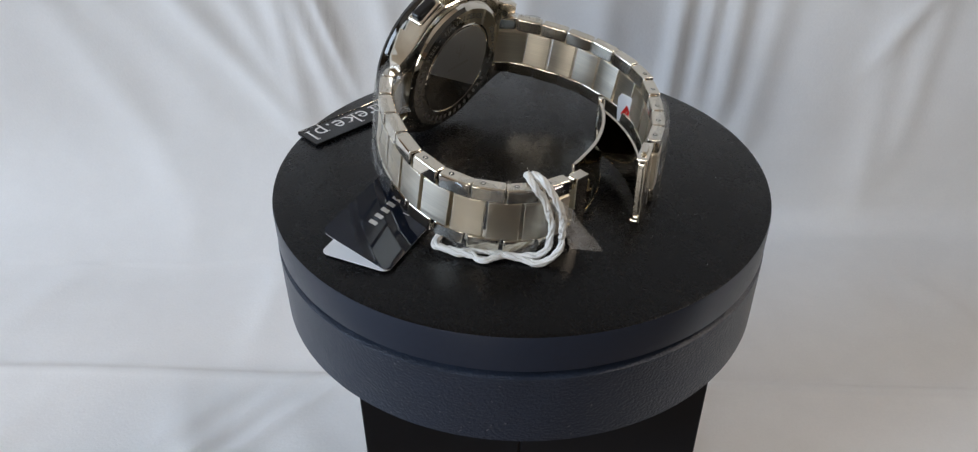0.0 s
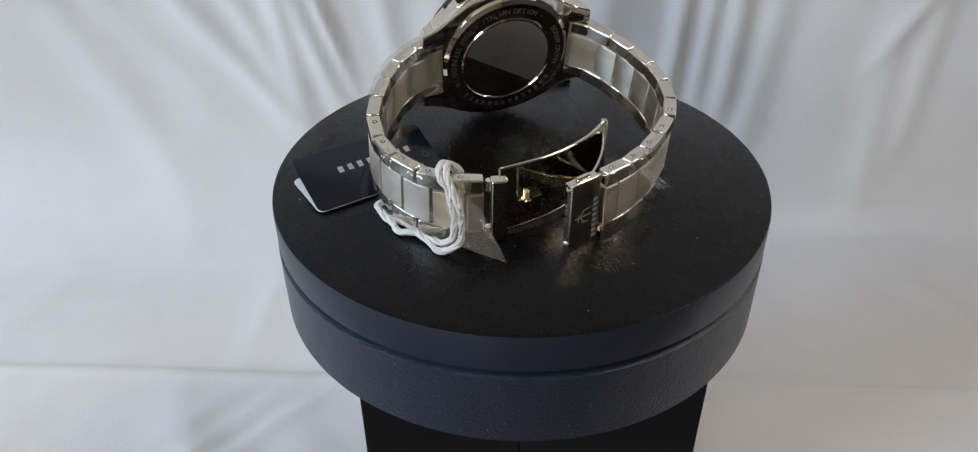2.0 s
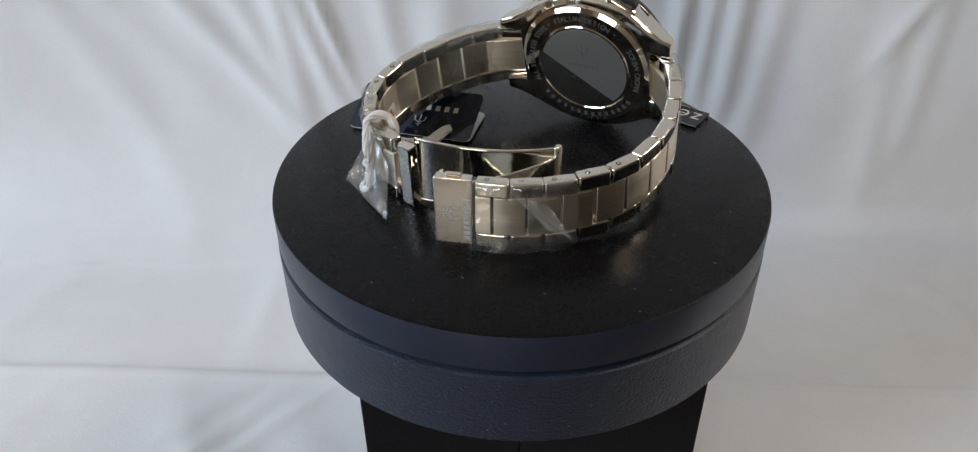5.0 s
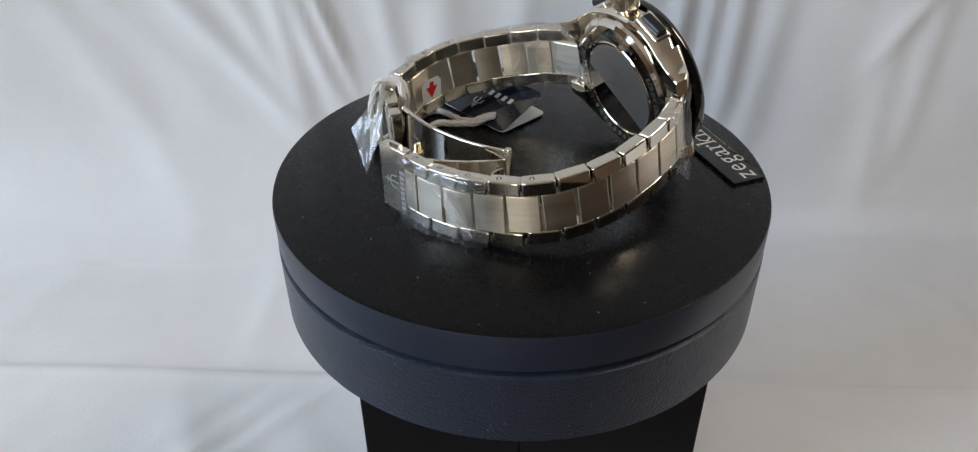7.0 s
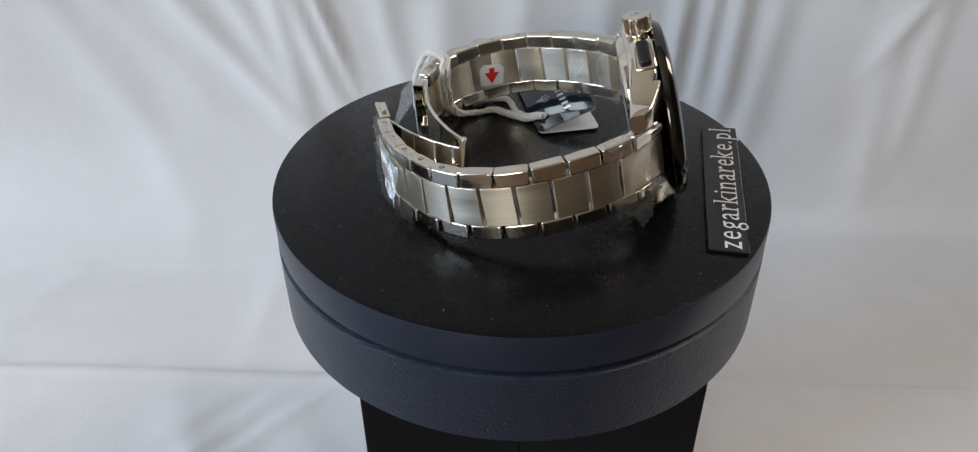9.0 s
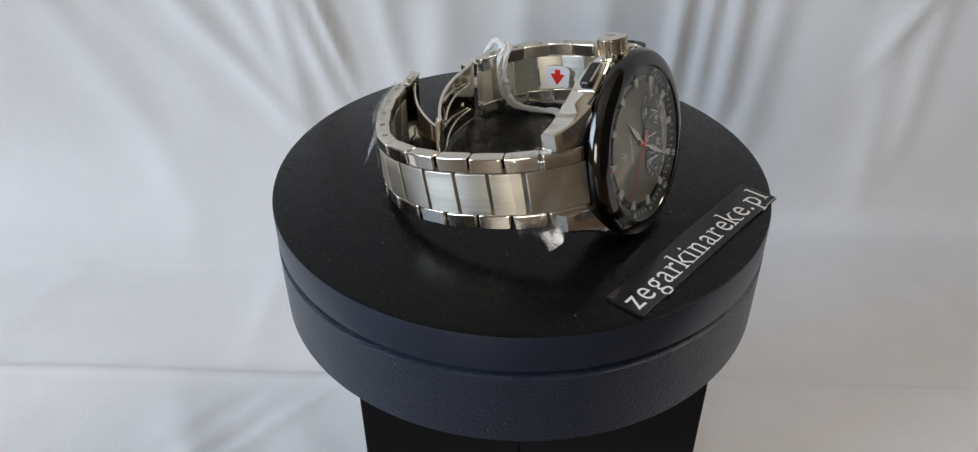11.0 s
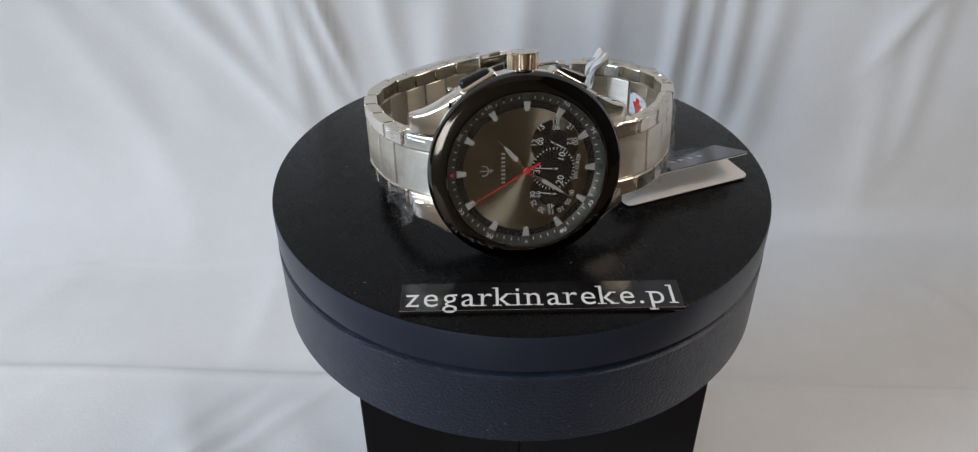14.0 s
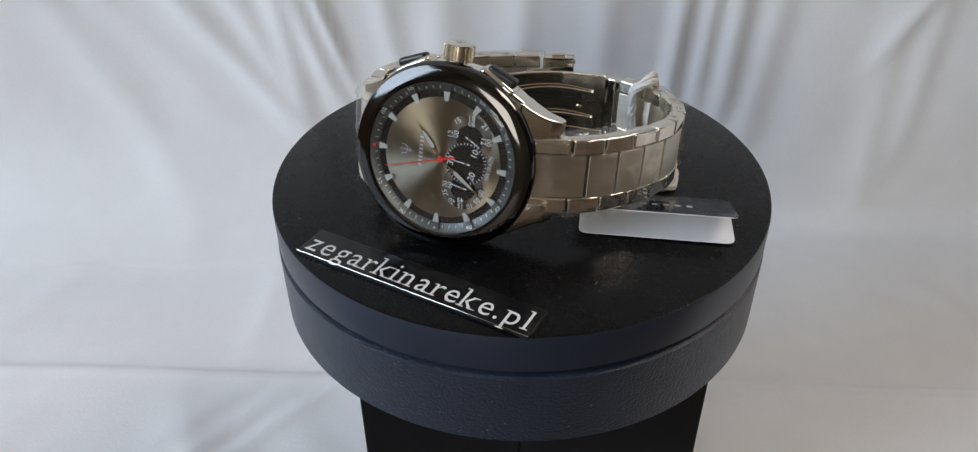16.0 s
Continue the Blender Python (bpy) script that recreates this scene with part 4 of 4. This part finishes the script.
def build_tag():
    root = tagged(new("hang_tag"), "folded black card hang tag on a white cotton string", "tag")
    L, W = .560, .275
    m = pose(-.036 * S, .610 * S, .0006, 0, 0, 121.0)
    out = [(x * S, y * S) for x, y in rounded_outline(L, W, .028)]
    low = part("lower_card", slab_of(out, 0, .0003), CARDWHITE, root, "white inside of the folded card")
    low.matrix_world = m
    up = part("upper_card", slab_of(out, .0003, .0005), CARDBLACK, root, "glossy black front of the folded card")
    hinge = Matrix.Translation((0, .5 * W * S, 0)) @ pose(0, 0, 0, -FLAP, 0, 0) @ Matrix.Translation((0, -.5 * W * S, 0))
    up.matrix_world = m @ hinge
    part("inner_face", slab_of([(x * .995, y * .99) for x, y in out], 0, .00028), CARDWHITE, up)
    text = part("maker_bars", bars(8, .021 * S, .021 * S, .030 * S), SILVER, up, "silver lettering bars")
    text.matrix_local = pose(-.03 * S, -.025 * S, .00056, 0, 0, 180)
    mark = part("maker_emblem", emblem(.07 * S), SILVER, up, "silver three-pronged emblem")
    mark.matrix_local = pose(-.03 * S, .055 * S, .00056, 0, 0, 180)
    eye = turned_body([(.008 * S, .0005), (.017 * S, .0005), (.017 * S, .00065), (.008 * S, .00065)], 24, True)
    part("eyelet", eye, BLACKSTEEL, up).location = (-.235 * S, .03 * S, 0)
    # two twisted strands: round the bracelet, along its foot, under it and through the eyelet
    lead = [(-.010, .420, .034), (-.09, .435, .020), (-.16, .452, .014)]
    over = [(-.440, .295, .305), (-.425, .262, .27), (-.422, .262, .18), (-.415, .280, .08), (-.38, .34, .02), (-.27, .44, .012), (-.12, .425, .014), (-.012, .412, .034)]
    loop = lead + [(-.25, .56, .014), (-.346, .510, .020), (-.411, .440, .022), (-.489, .362, .022), (-.540, .300, .040), (-.545, .266, .075), (-.536, .268, .15), (-.522, .292, .25), (-.487, .314, .312)] + over
    second = lead + [(-.26, .555, .016), (-.372, .505, .018), (-.431, .485, .016), (-.459, .405, .026), (-.511, .353, .018), (-.55, .333, .020), (-.570, .284, .034), (-.573, .243, .07), (-.568, .238, .13), (-.570, .260, .235), (-.527, .282, .318)] + [(x - .014, y - .018, z + .004) for x, y, z in over]
    for q in (loop, second):
        line = [p + noise.noise_vector(p * 170) * .012 * S for p in spun([Vector(p) * S for p in q], 260)]
        bm = bmesh.new()
        for ph in (0, math.tau / 4, math.tau / 2, 3 * math.tau / 4):
            pts = []
            for k, p in enumerate(line):
                d = (line[min(k + 1, 259)] - line[max(k - 1, 0)]).normalized()
                a = d.cross(Vector((.35, .93, .1))).normalized()
                b = d.cross(a)
                tw = k * .20 + ph
                pts.append(p + (a * math.cos(tw) + b * math.sin(tw)) * .0068 * S + (a * noise.noise(p * 900) + b * noise.noise(p * 900 + Vector((9, 4, 1)))) * .004 * S)
            tube(pts, .0066 * S, 6, bm)
        ob = part("string", bm, COTTON, root, "twisted white cotton string", True)
    # stray fibres
    rng = random.Random(8)
    bm = bmesh.new()
    line = spun([Vector(p) * S for p in loop], 260)
    for k in range(260):
        p = line[rng.randrange(20, 240)]
        d = Vector((rng.gauss(0, 1), rng.gauss(0, 1), rng.gauss(0, 1))).normalized()
        e = Vector((rng.gauss(0, 1), rng.gauss(0, 1), rng.gauss(0, 1))) * .006 * S
        tube([p + d * .010 * S, p + d * .015 * S + e * .5, p + d * .017 * S + e], .00022 * S, 3, bm)
    for v in bm.verts:
        v.co.z = max(v.co.z, .0002)
    tagged(part("fibres", bm, COTTON, root), kind="stuff")
    RIDERS.append(root)


FLAP = 21.0


# feet of the slab-serif letters: place across the letter, height (b foot, x small letter, t tall letter, d below), reach to the left and right
SERIFS = {"r": ((0, "b", 1, 1), (0, "x", 1, 0)), "k": ((0, "b", 1, 1), (1, "b", 1, 1), (0, "t", 1, 0), (1, "x", 1, .6)), "i": ((.5, "b", 1, 1), (.5, "x", 1, 0)), "n": ((0, "b", 1, 1), (1, "b", 1, 1), (0, "x", 1, 0)),
          "a": ((1, "b", 0, 1),), "p": ((0, "d", 1, 1), (0, "x", 1, 0)), "l": ((.5, "b", 1, 1), (.5, "t", 1, 0))}


def slab_words(words, size, width):
    """Slab-serif lettering in a row, as wide as given, round the origin."""
    bm = bmesh.new()
    x = 0.0
    level = {"b": 0.0, "x": .0, "t": .0, "d": .0}
    glyphs = []
    for ch in words:
        g = lettering(ch, size, 0.0, -.003, True)
        xs, ys = [v.co.x for v in g.verts], [v.co.y for v in g.verts]
        glyphs.append((ch, g, min(xs), max(xs)))
        if ch == "z":
            level["x"] = max(ys)
        if ch == "l":
            level["t"] = max(ys)
        if ch == "p":
            level["d"] = min(ys)
    stem, thick, reach = .075 * size, .036 * size, .085 * size
    for ch, g, lo, hi in glyphs:
        put(bm, g, Matrix.Translation((x - lo, 0, 0)))
        for f, where, left, right in SERIFS.get(ch, ()):
            cx = x + stem / 2 + f * (hi - lo - stem)
            y = level[where]
            y0, y1 = (y, y + thick) if where in "bd" else (y - thick, y)
            joined(bm, flat([(cx - stem / 2 - reach * left, y0), (cx + stem / 2 + reach * right, y0), (cx + stem / 2 + reach * right, y1), (cx - stem / 2 - reach * left, y1)], .00001))
        x += hi - lo + {"r": .10, "k": .15, "e": .13, "a": .17, "z": .13, ".": .20, "g": .12}.get(ch, .20) * size
    xs = [v.co.x for v in bm.verts]
    k = width / (max(xs) - min(xs))
    mid = (max(xs) + min(xs)) / 2
    for v in bm.verts:
        v.co.x = (v.co.x - mid) * k
    return bm


def build_sign():
    root = tagged(new("name_plate"), "glossy black plastic name plate with white lettering", "sign")
    m = pose(.782 * S, .163 * S, 0, 0, 0, 99.7)
    plate = part("plate", block(.925 * S, .145 * S, .0010, .00025, 2, at=(0, 0, .0005)), LABELBLACK, root)
    plate.matrix_world = m @ pose(0, -.016 * S, 0)
    film = part("cover_lip", block(.925 * S, .0014 * S, .0003, .0001, 1, at=(0, -.0710 * S, .00115)), STEEL, plate, "bright lower edge")
    words = part("lettering", slab_words("zegarkinareke.pl", .135 * S, .890 * S), WHITE, plate, "white lettering")
    words.location = (0, -.048 * S, .00105)
    RIDERS.append(root)


second_hand = build_watch()
build_tag()
build_sign()


# ---- motion ----
def motions():
    rows = [(float(t), turned(t)) for t in range(17)]
    walk(platter, [(t, pose(0, 0, ZT, 0, 0, math.degrees(a))) for t, a in rows])
    for ob in RIDERS:
        walk(ob, [(t, pose(0, 0, ZT, 0, 0, math.degrees(a))) for t, a in rows])
    ticks = []
    for t in range(17):
        angle = -138 - 6 * (t - 12)
        ticks.append((float(t), M_DIAL @ pose(0, 0, 0, 0, 0, angle)))
        if t < 16:
            ticks.append((t + 0.9, M_DIAL @ pose(0, 0, 0, 0, 0, angle)))
    walk(second_hand, ticks)


motions()
